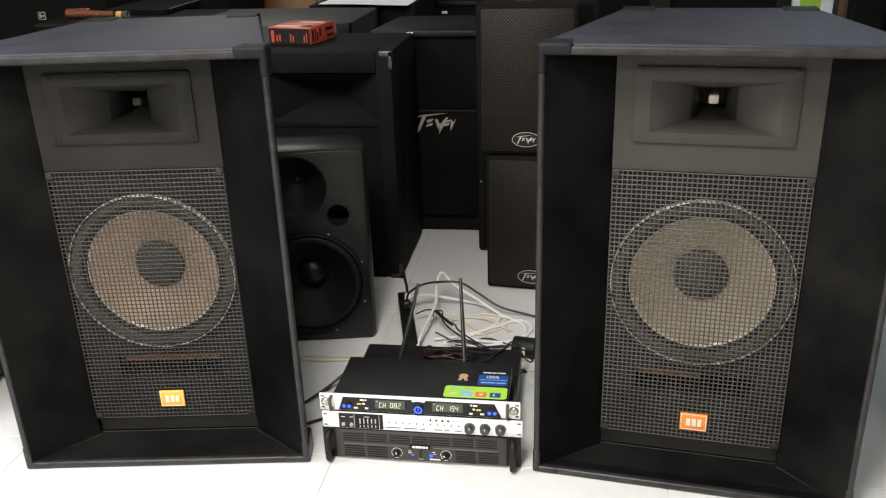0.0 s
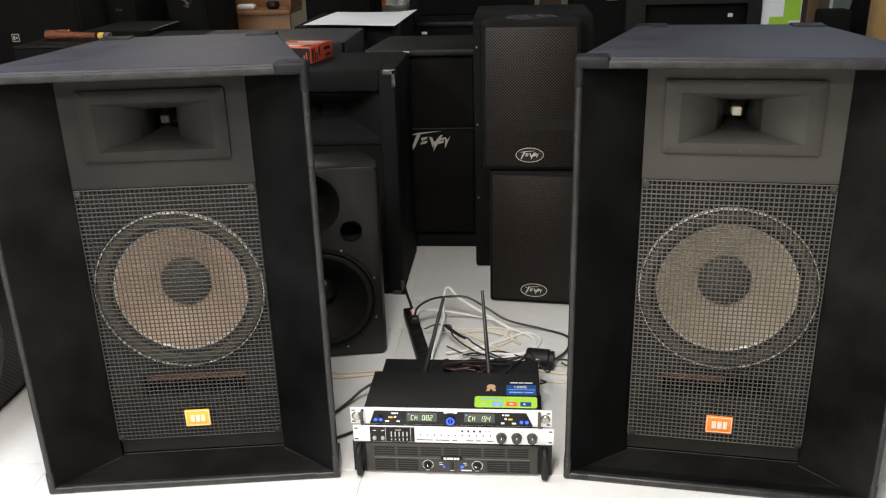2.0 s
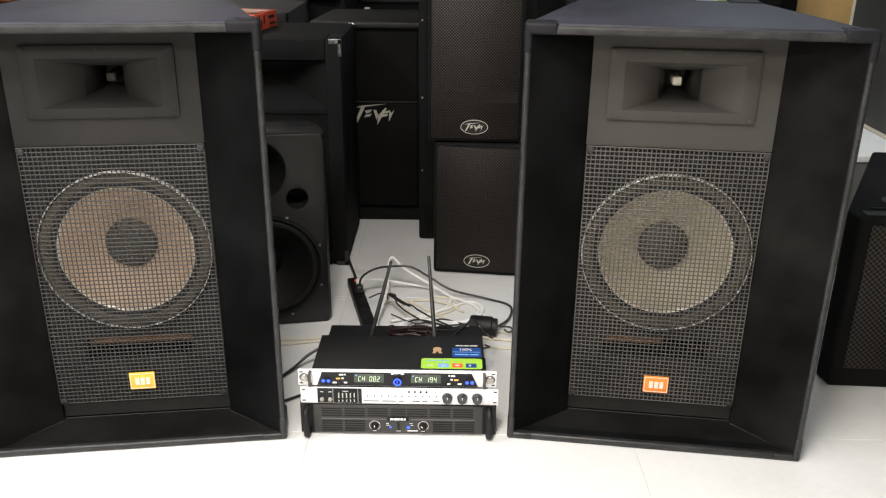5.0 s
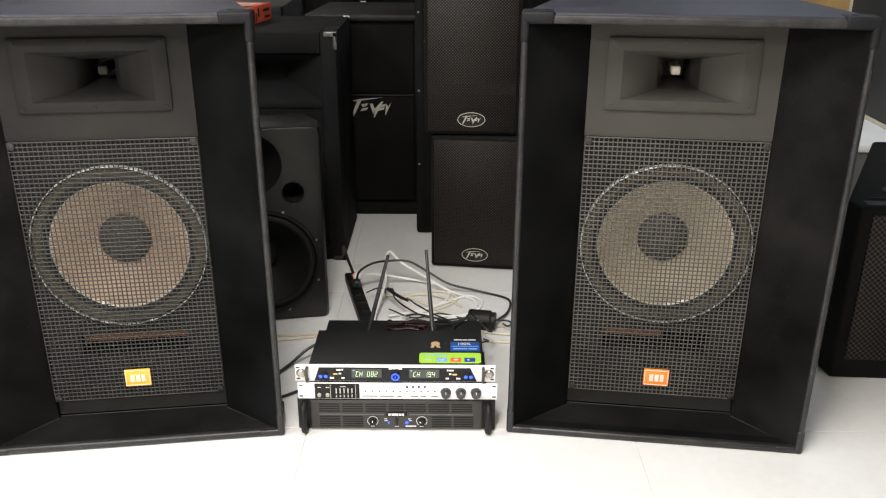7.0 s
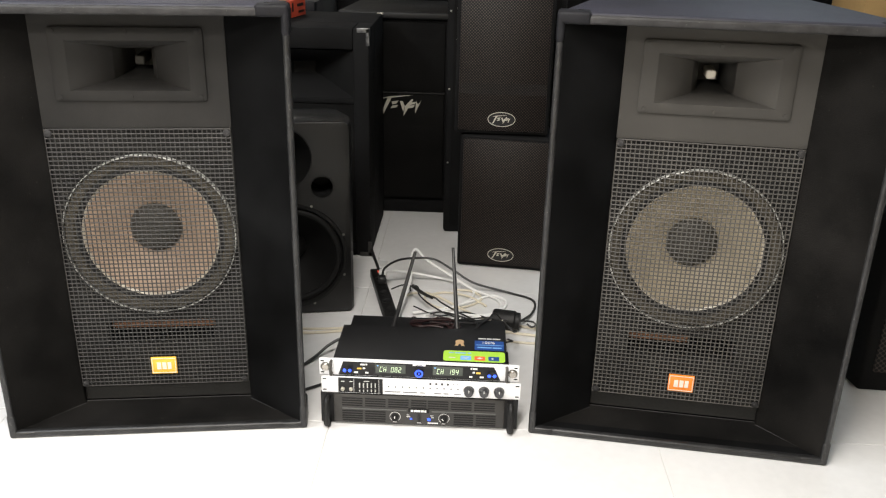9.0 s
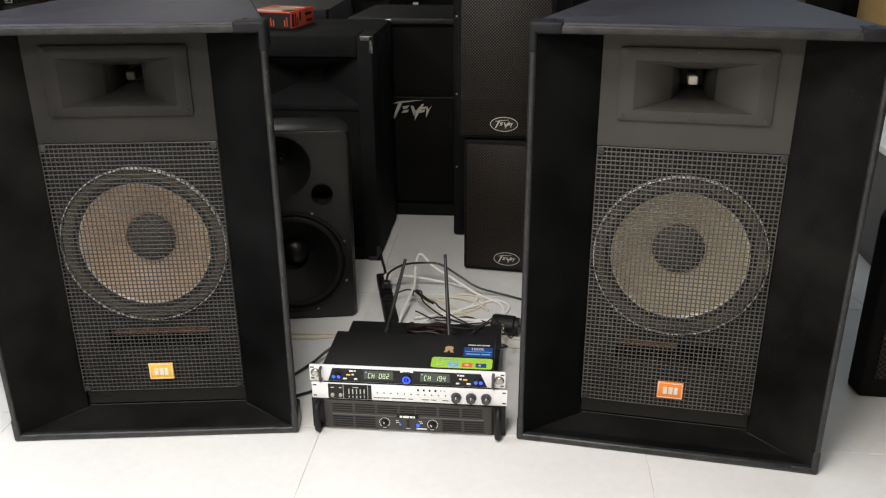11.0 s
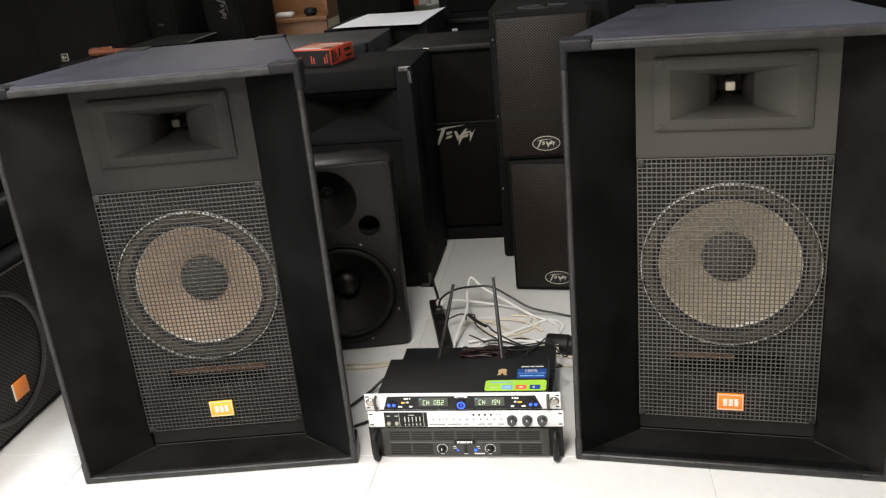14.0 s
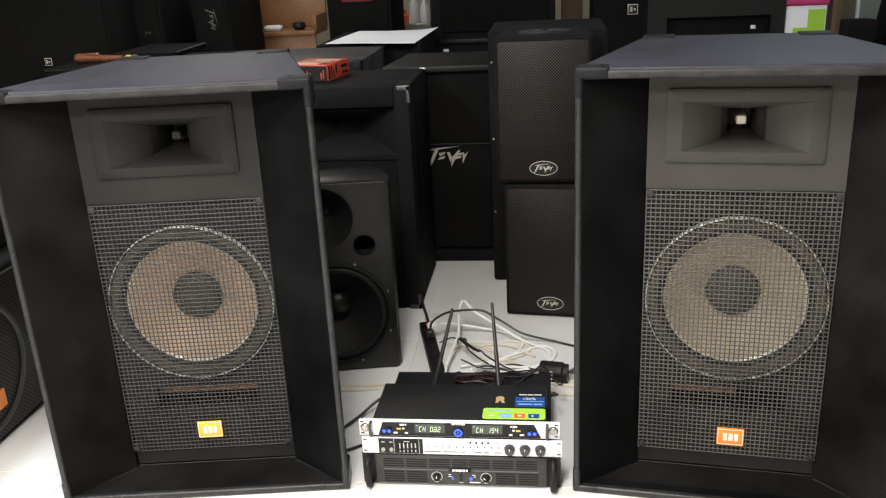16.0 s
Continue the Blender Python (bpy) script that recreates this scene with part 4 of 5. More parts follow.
def zigzag(parent, x, y, z, w, h, mat, name="logo_mark", upright=False):
    """An angular flash of slanted shapes."""
    bm = bmesh.new()
    for poly in (((-0.5, 0.3), (-0.24, 0.34), (0.3, 0.5), (-0.26, 0.42)), ((-0.31, 0.36), (-0.21, 0.38), (-0.41, -0.4), (-0.5, -0.5)), ((-0.22, 0.17), (-0.05, 0.23), (-0.1, 0.09), (-0.2, 0.03)),
                 ((-0.2, -0.02), (-0.06, 0.03), (-0.1, -0.1), (-0.25, -0.15)), ((-0.02, 0.21), (0.05, 0.2), (0.1, -0.04), (0.06, -0.3)), ((0.1, -0.04), (0.26, 0.3), (0.31, 0.3), (0.07, -0.5)),
                 ((0.25, 0.14), (0.37, 0.19), (0.34, 0.08), (0.23, 0.04)), ((0.21, 0.0), (0.34, 0.04), (0.31, -0.08), (0.18, -0.13)), ((0.37, 0.22), (0.42, 0.06), (0.5, 0.26), (0.35, -0.36))):
        loft(bm, [[(x + v * h, d, z - u * w) if upright else (x + u * w, d, z + v * h) for u, v in poly] for d in (y, y - 0.0015)])
    return part(name, bm, mat, parent, "pale angular flash")


def small_speaker(m, label, strip=False):
    root = thing("perforated_speaker", label, "speaker", m, "stack of two perforated speakers")
    bm = bmesh.new()
    a = [(-0.156, 0.0), (0.156, 0.0), (0.156, 0.04), (0.115, 0.3), (-0.115, 0.3), (-0.156, 0.04)]
    solid(bm, [(x, y, 0.004) for x, y in a], [(x, y, 0.482) for x, y in a], 0.01, 3)
    part("body", bm, BOXBLACK, root)
    part("grille", B(-0.144, 0.144, -0.006, 0.004, 0.018, 0.468, bevel=0.004), PERF, root, "dark perforated steel grille")
    # Shaded band drawn on the grille where the inner divider lies.
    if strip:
        part("grille_band", B(-0.1425, 0.1425, -0.0062, 0.002, 0.14, 0.176, bevel=0.0), PERF_BAND, root)
    bm = bmesh.new()
    oval = [(0.046 * math.cos(math.pi * i / 18), 0.0245 * math.sin(math.pi * i / 18)) for i in range(36)]
    loft(bm, [[(u, d, 0.058 + v) for u, v in oval] for d in (-0.006, -0.0095)])
    badge = part("badge", bm, BLACK, root, "black oval badge with a silver rim")
    bm = bmesh.new()
    loft(bm, [[(u * k, d, 0.058 + v * (k if k == 1 else k - 0.03)) for u, v in oval] for k, d in ((1.0, -0.0085), (1.0, -0.0108), (0.955, -0.0108), (0.955, -0.0085))], (False, False))
    part("badge_rim", bm, LOGO, badge)
    zigzag(badge, 0, -0.0096, 0.058, 0.062, 0.03, LOGO)
    # carrying handle sunk in the top
    bm = bmesh.new()
    loft(bm, [[(0.085 * k * math.cos(math.pi * i / 16), 0.12 + 0.045 * k * math.sin(math.pi * i / 16), z) for i in range(32)] for k, z in ((1.0, 0.481), (1.0, 0.487), (0.9, 0.489), (0.8, 0.483))], (False, True))
    cup = part("handle_cup", bm, TRIM, root)
    part("grip", B(-0.012, 0.012, 0.078, 0.162, 0.483, 0.492, bevel=0.003), PLASTIC, cup)
    for z in (0.3, 0.4):
        part("side_screw", B(-0.159, -0.155, 0.05, 0.056, z, z + 0.006, bevel=0.001), CHROME, root)
    return root


small_speaker(pose(0.22, 0.997, 0, 0, 0, -7), "black perforated speaker standing on the floor under another")
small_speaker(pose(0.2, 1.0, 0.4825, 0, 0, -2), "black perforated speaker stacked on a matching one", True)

# dark speaker standing behind the stack
root = thing("stored_speaker", "plain black speaker standing on the floor behind the stacked pair", "speaker", pose(0.225, 1.34, 0))
part("body", B(-0.223, 0.2, 0.006, 0.42, 0.0, 0.95, bevel=0.012), BOXBLACK, root)
part("grille", B(-0.2, 0.18, 0.0, 0.01, 0.03, 0.92, bevel=0.004), CLOTH, root)
for z in (0.28, 0.56, 0.84):
    part("screw", B(-0.214, -0.207, 0.002, 0.01, z, z + 0.007, bevel=0.002), CHROME, root)

# cloth-fronted speaker with a pale flash
root = thing("cloth_front_speaker", "tall black speaker with a cloth front and pale angular logo", "speaker", pose(-0.207, 1.566, 0))
part("body", B(-0.215, 0.215, 0.02, 0.42, 0.0, 0.79, bevel=0.008), BOXBLACK, root)
bm = bmesh.new()
solid(bm, [(-0.222, -0.004, 0.782), (0.222, -0.004, 0.782), (0.222, 0.43, 0.782), (-0.222, 0.43, 0.782)], [(-0.222, -0.004, 0.81), (0.222, -0.004, 0.81), (0.18, 0.43, 0.81), (-0.18, 0.43, 0.81)], 0.008, 3)
part("top_panel", bm, PLASTIC, root)
part("upper_grille", B(-0.195, 0.195, 0.008, 0.025, 0.502, 0.77, bevel=0.006), CLOTH, root)
part("lower_grille", B(-0.195, 0.195, 0.004, 0.025, 0.06, 0.494, bevel=0.008), CLOTH, root)
part("seam", B(-0.195, 0.195, 0.002, 0.02, 0.4945, 0.5015, bevel=0.002), PLASTIC, root)
part("plinth", B(-0.215, 0.215, 0.0, 0.02, 0.0, 0.05, bevel=0.006), BOXBLACK, root)
for s in (-1, 1):
    part("stile", B(min(s * 0.215, s * 0.199), max(s * 0.215, s * 0.199), 0.002, 0.02, 0.05, 0.782, bevel=0.005), BOXBLACK, root)
zigzag(root, 0.022, 0.002, 0.448, 0.165, 0.085, LOGO)

# tall horn speaker with metal corners
root = thing("horn_speaker", "tall black speaker with a wide horn and metal corners", "speaker", pose(-0.492, 1.073, 0))
part("body", B(-0.243, 0.243, 0.15, 0.44, 0.0, 0.81, bevel=0.008), BOXBLACK, root)
for s in (-1, 1):
    part("stile", B(min(s * 0.243, s * 0.19), max(s * 0.243, s * 0.19), 0.0, 0.152, 0.0, 0.81, bevel=0.006), BOXBLACK, root)
part("top_rail", B(-0.19, 0.19, 0.0, 0.152, 0.74, 0.81, bevel=0.005), BOXBLACK, root)
part("bottom_rail", B(-0.19, 0.19, 0.0, 0.152, 0.0, 0.05, bevel=0.005), BOXBLACK, root)
bm = bmesh.new()
rings = []
for i in range(7):
    k = i / 6
    w, h, y = 0.19 * (1 - 0.8 * k), 0.08 * (1 - 0.72 * k), 0.012 + 0.13 * k
    rings.append([(-w, y, 0.655 - h), (w, y, 0.655 - h * (1 - 0.2 * k)), (w, y, 0.655 + h), (-w, y, 0.655 + h * (1 - 0.2 * k))])
loft(bm, rings, (False, True))
part("horn", bm, PITCH, root, "wide black plastic horn")
part("divider", B(-0.19, 0.19, 0.008, 0.03, 0.555, 0.575, bevel=0.004), BOXBLACK, root)
part("lower_grille", B(-0.19, 0.19, 0.012, 0.03, 0.05, 0.555, bevel=0.004), CLOTH, root)
for s in (-1, 1):
    for z, mat in ((0.81, BRACKET), (0.0, MESH)):
        zs = -1 if z else 1
        bm = bmesh.new()
        box(bm, min(s * 0.246, s * 0.204), max(s * 0.246, s * 0.204), -0.003, 0.002, min(z, z + zs * 0.014), max(z, z + zs * 0.014) + 0.002, bevel=0.001)
        box(bm, min(s * 0.246, s * 0.234), max(s * 0.246, s * 0.234), -0.003, 0.002, min(z, z + zs * 0.056), max(z, z + zs * 0.056), bevel=0.001)
        box(bm, min(s * 0.246, s * 0.242), max(s * 0.246, s * 0.242), -0.003, 0.02, min(z, z + zs * 0.03), max(z, z + zs * 0.03), bevel=0.001)
        part("corner_bracket", bm, mat, root)
bm = bmesh.new()
box(bm, 0.222, 0.246, 0.42, 0.443, 0.805, 0.812, bevel=0.001)
part("corner_bracket", bm, CHROME, root)

# red and black carton on it
root = thing("carton", "small red and black printed carton lying on a speaker", "box", pose(-0.6207, 1.331, 0.811, 0, 0, -13))
part("body", B(-0.0825, 0.0825, -0.092, 0.092, 0, 0.058, bevel=0.0015), REDBOX, root)
part("front_print", B(-0.0815, 0.0815, -0.0932, -0.0915, 0.001, 0.054), BLACK, root, "black printed front")
for x0, x1, z0, z1 in ((-0.072, -0.06, 0.006, 0.046), (-0.052, -0.046, 0.01, 0.03), (-0.04, -0.034, 0.01, 0.034), (0.004, 0.008, 0.008, 0.036), (0.014, 0.018, 0.008, 0.03), (0.058, 0.062, 0.008, 0.03), (0.068, 0.071, 0.008, 0.04)):
    part("print_bar", B(x0, x1, -0.0942, -0.093, z0, z1), REDBOX, root)
for y0, y1, z0, z1 in ((-0.08, -0.066, 0.006, 0.05), (-0.058, -0.05, 0.006, 0.05), (-0.042, -0.034, 0.006, 0.036), (-0.024, -0.012, 0.02, 0.05), (0.02, 0.07, 0.034, 0.044), (0.03, 0.075, 0.012, 0.02)):
    part("side_print", B(0.082, 0.0837, y0, y1, z0, z1), BLACK, root)
for x0, x1, y0, y1, mat in ((-0.07, 0.03, -0.07, -0.045, PRINT), (-0.06, 0.06, -0.02, 0.012, TAN), (-0.03, 0.07, 0.035, 0.055, PRINT), (0.045, 0.075, -0.08, -0.03, BLACK)):
    part("top_print", B(x0, x1, y0, y1, 0.0575, 0.0588), mat, root)

# moulded speaker
def moulded_speaker():
    root = thing("moulded_speaker", "black moulded plastic speaker with an open woofer and port", "speaker", pose(-0.4327, 0.58, 0, 0, 0, 11))
    outline = [(-0.178, 0.0), (0.178, 0.0), (0.19, 0.012), (0.192, 0.59), (0.187, 0.607), (0.17, 0.615), (-0.17, 0.615), (-0.187, 0.607), (-0.192, 0.59), (-0.19, 0.012)]
    bm = bmesh.new()
    rings = []
    for k, y in ((0.97, 0.004), (1.0, 0.014), (1.0, 0.08), (0.9, 0.2), (0.74, 0.33)):
        rings.append([(x * k, y, z * (1 - 0.25 * (1 - k) if z > 0.3 else 1)) for x, z in outline])
    loft(bm, rings, (False, True))
    part("shell", bm, MOULD, root)
    # front plate with its openings cut through
    face = [(-0.178, 0.004), (0.178, 0.004), (0.184, 0.012), (0.186, 0.588), (0.181, 0.602), (0.167, 0.609), (-0.167, 0.609), (-0.181, 0.602), (-0.186, 0.588), (-0.184, 0.012)]
    bm = bmesh.new()
    solid(bm, [(x, 0.0, z) for x, z in face], [(x, 0.02, z) for x, z in face], 0.003)
    cuts = []
    for x, z, r in ((0.003, 0.195, 0.158), (-0.02, 0.504, 0.088), (0.102, 0.413, 0.0325), (-0.137, 0.413, 0.0325)):
        c = bmesh.new()
        revolve(c, [(r, -0.05), (r, 0.07)], (x, 0, z), "y", 48, (True, True))
        cuts.append(c)
    part("front_plate", carve(bm, cuts), MOULD, root)
    for x in (-0.137, 0.102):
        bm = bmesh.new()
        revolve(bm, [(0.037, 0.002), (0.036, -0.001), (0.033, 0.002), (0.032, 0.12)], (x, 0, 0.413), "y", 32, (False, True))
        part("port", bm, RUBBER, root)
    bm = bmesh.new()
    revolve(bm, [(0.096, 0.001), (0.093, -0.004), (0.088, 0.0), (0.07, 0.03), (0.045, 0.06), (0.02, 0.085)], (-0.02, 0, 0.504), "y", 48, (False, True))
    horn = part("waveguide", bm, PITCH, root, "round black waveguide")
    bm = bmesh.new()
    revolve(bm, [(0.014, 0), (0.012, -0.006), (0.006, -0.01), (0.001, -0.011)], (-0.02, 0.085, 0.504), "y", 20, (False, True))
    part("dome", bm, PLASTIC, horn)
    bm = bmesh.new()
    revolve(bm, [(0.17, 0.004), (0.168, -0.006), (0.16, -0.007), (0.155, 0.0)] + [(0.143 + 0.011 * math.cos(math.pi * i / 6), 0.004 - 0.009 * math.sin(math.pi * i / 6)) for i in range(7)], (0.003, 0, 0.195), "y", 64)
    woofer = part("woofer", bm, PITCH, root, "black woofer with a smooth dust cap")
    bm = bmesh.new()
    revolve(bm, [(0.132, 0.004), (0.1, 0.036), (0.05, 0.075), (0.03, 0.082)], (0.003, 0, 0.195), "y", 56, (False, True))
    part("cone", bm, PITCH, woofer)
    bm = bmesh.new()
    revolve(bm, [(0.045, 0.078), (0.042, 0.062), (0.032, 0.05), (0.016, 0.043), (0.001, 0.041)], (0.003, 0, 0.203), "y", 32, (False, True))
    part("dust_cap", bm, MOULD, woofer)
    for i in range(8):
        a = math.pi * (i + 0.5) / 4
        bm = bmesh.new()
        revolve(bm, [(0.0045, 0.0), (0.004, -0.003)], (0.003 + 0.172 * math.cos(a), 0.001, 0.195 + 0.172 * math.sin(a)), "y", 10, (False, True))
        part("bolt", bm, CHROME, woofer)
    return root


moulded_speaker()

# flat cases further back
root = thing("speaker_case", "large dark grey speaker lying on its side behind the others", "speaker", pose(-0.9, 1.68, 0))
part("body", B(-0.35, 0.36, 0.0, 0.58, 0.0, 0.82, bevel=0.01), CASEGREY, root)
part("corner_cap", B(0.31, 0.363, 0.53, 0.583, 0.77, 0.823, bevel=0.004), CAP, root)
part("corner_cap", B(0.31, 0.363, -0.003, 0.05, 0.77, 0.823, bevel=0.004), CAP, root)
root = thing("speaker_case", "black speaker case with white paper sheets on top", "speaker", pose(-0.62, 2.28, 0))
part("body", B(-0.26, 0.24, 0.0, 0.62, 0.0, 0.828, bevel=0.01), BOXBLACK, root)
part("corner_cap", B(0.2, 0.243, -0.003, 0.05, 0.77, 0.831, bevel=0.004), CAP, root)
bm = bmesh.new()
rings = []
for i in range(9):
    u = i / 8
    rings.append([(-0.215 + 0.44 * u + dx, 0.01 - 0.09 * u * (1 - v) + 0.6 * v * (1 - 0.15 * u) + dx * 0, 0.8335 + 0.0015 * math.sin(u * 5 + v * 3) + (0.012 * max(0, u - 0.8) * 5 * v)) for dx, v in ((0, 0), (0.02, 0.5), (0.04, 1))])
made = [[bm.verts.new(p) for p in r] for r in rings]
for a, b in zip(made, made[1:]):
    for i in range(2):
        bm.faces.new((a[i], a[i + 1], b[i + 1], b[i]))
bmesh.ops.recalc_face_normals(bm, faces=bm.faces[:])
bmesh.ops.solidify(bm, geom=bm.faces[:], thickness=-0.0012)
single("paper_sheet", bm, PAPER, "white paper sheets lying on a black case", "paper", pose(-0.615, 2.26, 0.0))

# low black case with the copper-coloured torch
root = thing("flight_case", "long low black case under the copper torch", "case", pose(-1.95, 2.05, 0, 0, 0, 0))
part("body", B(-0.18, 0.62, 0.0, 0.5, 0.0, 0.775, bevel=0.01), BOXBLACK, root)
part("lid", B(-0.18, 0.62, -0.004, 0.5, 0.775, 0.788, bevel=0.005), PLASTIC, root)
part("edge_strip", B(0.3, 0.62, -0.008, -0.002, 0.777, 0.785, bevel=0.001), CHROME, root)
root = thing("lid_board", "loose black board with a pale strip for its lit edge, lying behind the torch", "board", pose(-1.6, 2.32, 0.789))
bm = bmesh.new()
plan = ((-0.34, 0.03), (-0.02, -0.005), (0.002, 0.02), (-0.012, 0.44), (-0.03, 0.46), (-0.34, 0.46))
solid(bm, [(x, y, 0.0) for x, y in plan], [(x, y, 0.026) for x, y in plan], 0.004)
part("panel", bm, BOXBLACK, root)
# Pale strip along the edge stands for the light it catches.
bm = bmesh.new()
sweep(bm, [Vector((0.001, 0.03, 0.024)), Vector((-0.006, 0.24, 0.025)), Vector((-0.013, 0.435, 0.024))], 0.0032, 8)
part("edge_strip", bm, GREYMETAL, root, "pale strip for the lit edge")
root = thing("torch", "copper-coloured hand torch with a yellow ring, lying on a case", "torch", pose(-1.885, 2.2, 0.8125, 0, 0, -14))
bm = bmesh.new()
revolve(bm, [(0.012, -0.19), (0.022, -0.184), (0.0235, -0.165), (0.0235, -0.135), (0.018, -0.12), (0.0165, -0.02), (0.015, 0.1), (0.016, 0.105)], (0, 0, 0), "x", 24, (True, True))
part("barrel", bm, COPPER, root)
bm = bmesh.new()
box(bm, -0.12, -0.05, -0.011, 0.011, 0.008, 0.026, bevel=0.007, seg=3)
part("trigger_grip", bm, COPPER, root)
bm = bmesh.new()
revolve(bm, [(0.0155, 0.1), (0.017, 0.105), (0.017, 0.112), (0.015, 0.114)], (0, 0, 0), "x", 24, (True, True))
part("black_ring", bm, RUBBER, root)
bm = bmesh.new()
revolve(bm, [(0.0145, 0.114), (0.0155, 0.118), (0.0155, 0.134), (0.011, 0.142), (0.009, 0.14)], (0, 0, 0), "x", 24, (False, True))
part("yellow_ring", bm, AMBER, root, "bright yellow ring")
bm = bmesh.new()
revolve(bm, [(0.01, 0.14), (0.016, 0.15), (0.018, 0.172), (0.012, 0.175), (0.01, 0.165)], (0, 0, 0), "x", 24, (False, True))
part("nose", bm, GREYMETAL, root)


# row of tall black speakers along the rear
DULLRED = material("dull_red_print", (0.16, 0.018, 0.02), 0.6, vary=0.2)
DARKWOOD = material("dark_brown_wood", (0.1, 0.062, 0.035), 0.55, vary=0.3, fine=60, coarse=5)
CUPBOARD = material("grey_brown_board", (0.2, 0.165, 0.125), 0.6, vary=0.15, coarse=3)
PANE = material("grey_green_pane", (0.22, 0.25, 0.21), 0.12, vary=0.2, coarse=5, bump=0)
ROWBLACK = material("dusty_black_speaker", (0.0062, 0.0059, 0.0056), 0.85, vary=0.4, fine=500, coarse=4, spec=0.15)


def tall_speaker(x0, x1, y, h, tilt, label, mat=ROWBLACK, front=ROWBLACK, logo=None, depth=0.45):
    w = x1 - x0
    root = thing("tall_speaker", label, "speaker", pose((x0 + x1) / 2, y, 0, 0, tilt, 0), "row of tall stored speakers")
    part("body", B(-w / 2, w / 2, 0.012, depth, 0, h, bevel=0.012), mat, root)
    part("grille", B(-w / 2 + 0.015, w / 2 - 0.015, 0, 0.02, 0.03, h - 0.03, bevel=0.006), front, root)
    if logo:
        kind, lx, lz, size = logo
        if kind == "square":
            sq = part("badge", B(lx - size / 2, lx + size / 2, -0.004, 0.001, lz - size / 2, lz + size / 2, bevel=0.001), LOGO, root, "pale square badge outline")
            part("badge_field", B(lx - size * 0.42, lx + size * 0.42, -0.005, -0.003, lz - size * 0.42, lz + size * 0.42), BLACK, sq)
            part("badge_mark", B(lx - size * 0.28, lx - size * 0.04, -0.006, -0.0045, lz - size * 0.24, lz + size * 0.26), LOGO, sq)
            part("badge_mark", B(lx + size * 0.06, lx + size * 0.3, -0.006, -0.0045, lz - size * 0.1, lz + size * 0.1), LOGO, sq)
        else:
            zigzag(root, lx, -0.001, lz, size, size * 0.5, LOGO_DIM, upright=kind == "tall flash")
    return root


tall_speaker(-3.1, -2.62, 2.72, 1.55, 0, "tall black stored speaker in the rear row", ROWBLACK, ROWBLACK)
tall_speaker(-2.6, -2.08, 2.62, 1.5, 0, "tall black stored speaker with a pale square badge", ROWBLACK, ROWBLACK, ("square", -0.105, 0.758, 0.04))
# Filler box, added to keep the gaps between its neighbours dark.
tall_speaker(-2.45, -1.6, 3.42, 1.5, 0, "tall black stored speaker in the rear row", BOXBLACK, BOXBLACK, depth=0.3)
tall_speaker(-2.11, -1.93, 2.95, 1.45, 0, "tall black stored speaker with a small pale mark", ROWBLACK, ROWBLACK, ("flash", 0.003, 0.86, 0.042))
tall_speaker(-1.69, -1.475, 2.95, 1.4, -4, "tall black stored speaker leaning slightly, with a pale flash", ROWBLACK, ROWBLACK, ("tall flash", 0.012, 0.92, 0.12))
sp = tall_speaker(-0.979, -0.626, 2.95, 1.5, 0, "tall black stored speaker with a dull red band", ROWBLACK, CLOTH)
part("band", B(-0.09, 0.08, -0.003, 0.002, 0.982, 1.06, bevel=0.001), DULLRED, sp, "dull red band")
tall_speaker(0.45, 0.73, 2.9, 1.35, 0, "tall black stored speaker with a square badge", ROWBLACK, CLOTH, ("square", 0.062, 0.889, 0.052))
tall_speaker(1.69, 1.84, 2.8, 0.8, 0, "low black stored speaker in front of a wooden post", ROWBLACK, CLOTH, depth=0.13)
tall_speaker(1.88, 2.3, 3.14, 1.3, 9, "tall black stored speaker leaning aside", ROWBLACK, CLOTH, depth=0.17)

# wide black enclosure in the rear row
root = thing("wide_speaker", "wide black stored speaker with a framed front", "speaker", pose(-0.08, 2.95, 0))
part("body", B(-0.335, 0.335, 0.02, 0.5, 0.0, 1.3, bevel=0.015), BOXBLACK, root)
part("front", B(-0.28, 0.3, 0.0, 0.03, 0.8, 1.25, bevel=0.01), CLOTH, root)
part("shelf", B(-0.29, 0.31, -0.004, 0.03, 0.74, 0.765, bevel=0.004), PLASTIC, root)
part("latch", B(-0.27, -0.24, -0.006, 0.0, 0.7, 0.715, bevel=0.002), SILVER, root)
root = thing("wide_speaker", "wide black stored speaker with a recessed horn opening", "speaker", pose(1.075, 2.92, 0))
bm = bmesh.new()
frame_plate(bm, -0.345, 0.345, 0.55, 1.3, -0.245, 0.275, 0.6, 0.835, 0.0, 0.06)
part("front_frame", bm, PLASTIC, root)
part("body", B(-0.345, 0.345, 0.062, 0.5, 0.0, 1.3, bevel=0.006), BOXBLACK, root)
part("lower_front", B(-0.345, 0.345, 0.0, 0.06, 0.0, 0.548, bevel=0.006), CLOTH, root)
part("mark", B(0.19, 0.215, 0.055, 0.063, 0.76, 0.78, bevel=0.002), SILVER, root)

# desk and small things on it
root = thing("wooden_desk", "brown wooden desk with a raised back board", "desk", pose(-1.565, 3.8, 0))
part("front_board", B(-0.285, 0.28, 0.0, 0.025, 0.0, 0.738, bevel=0.003), WOOD, root)
part("desk_top", B(-0.29, 0.285, -0.015, 0.32, 0.738, 0.766, bevel=0.004), WOOD, root)
bm = bmesh.new()
edge = [(-0.295, 0.767), (0.29, 0.767), (0.29, 1.0), (-0.1, 1.0)] + [(-0.1 - 0.195 * math.sin(math.pi * k / 16), 0.93 + 0.07 * math.cos(math.pi * k / 16)) for k in range(1, 9)]
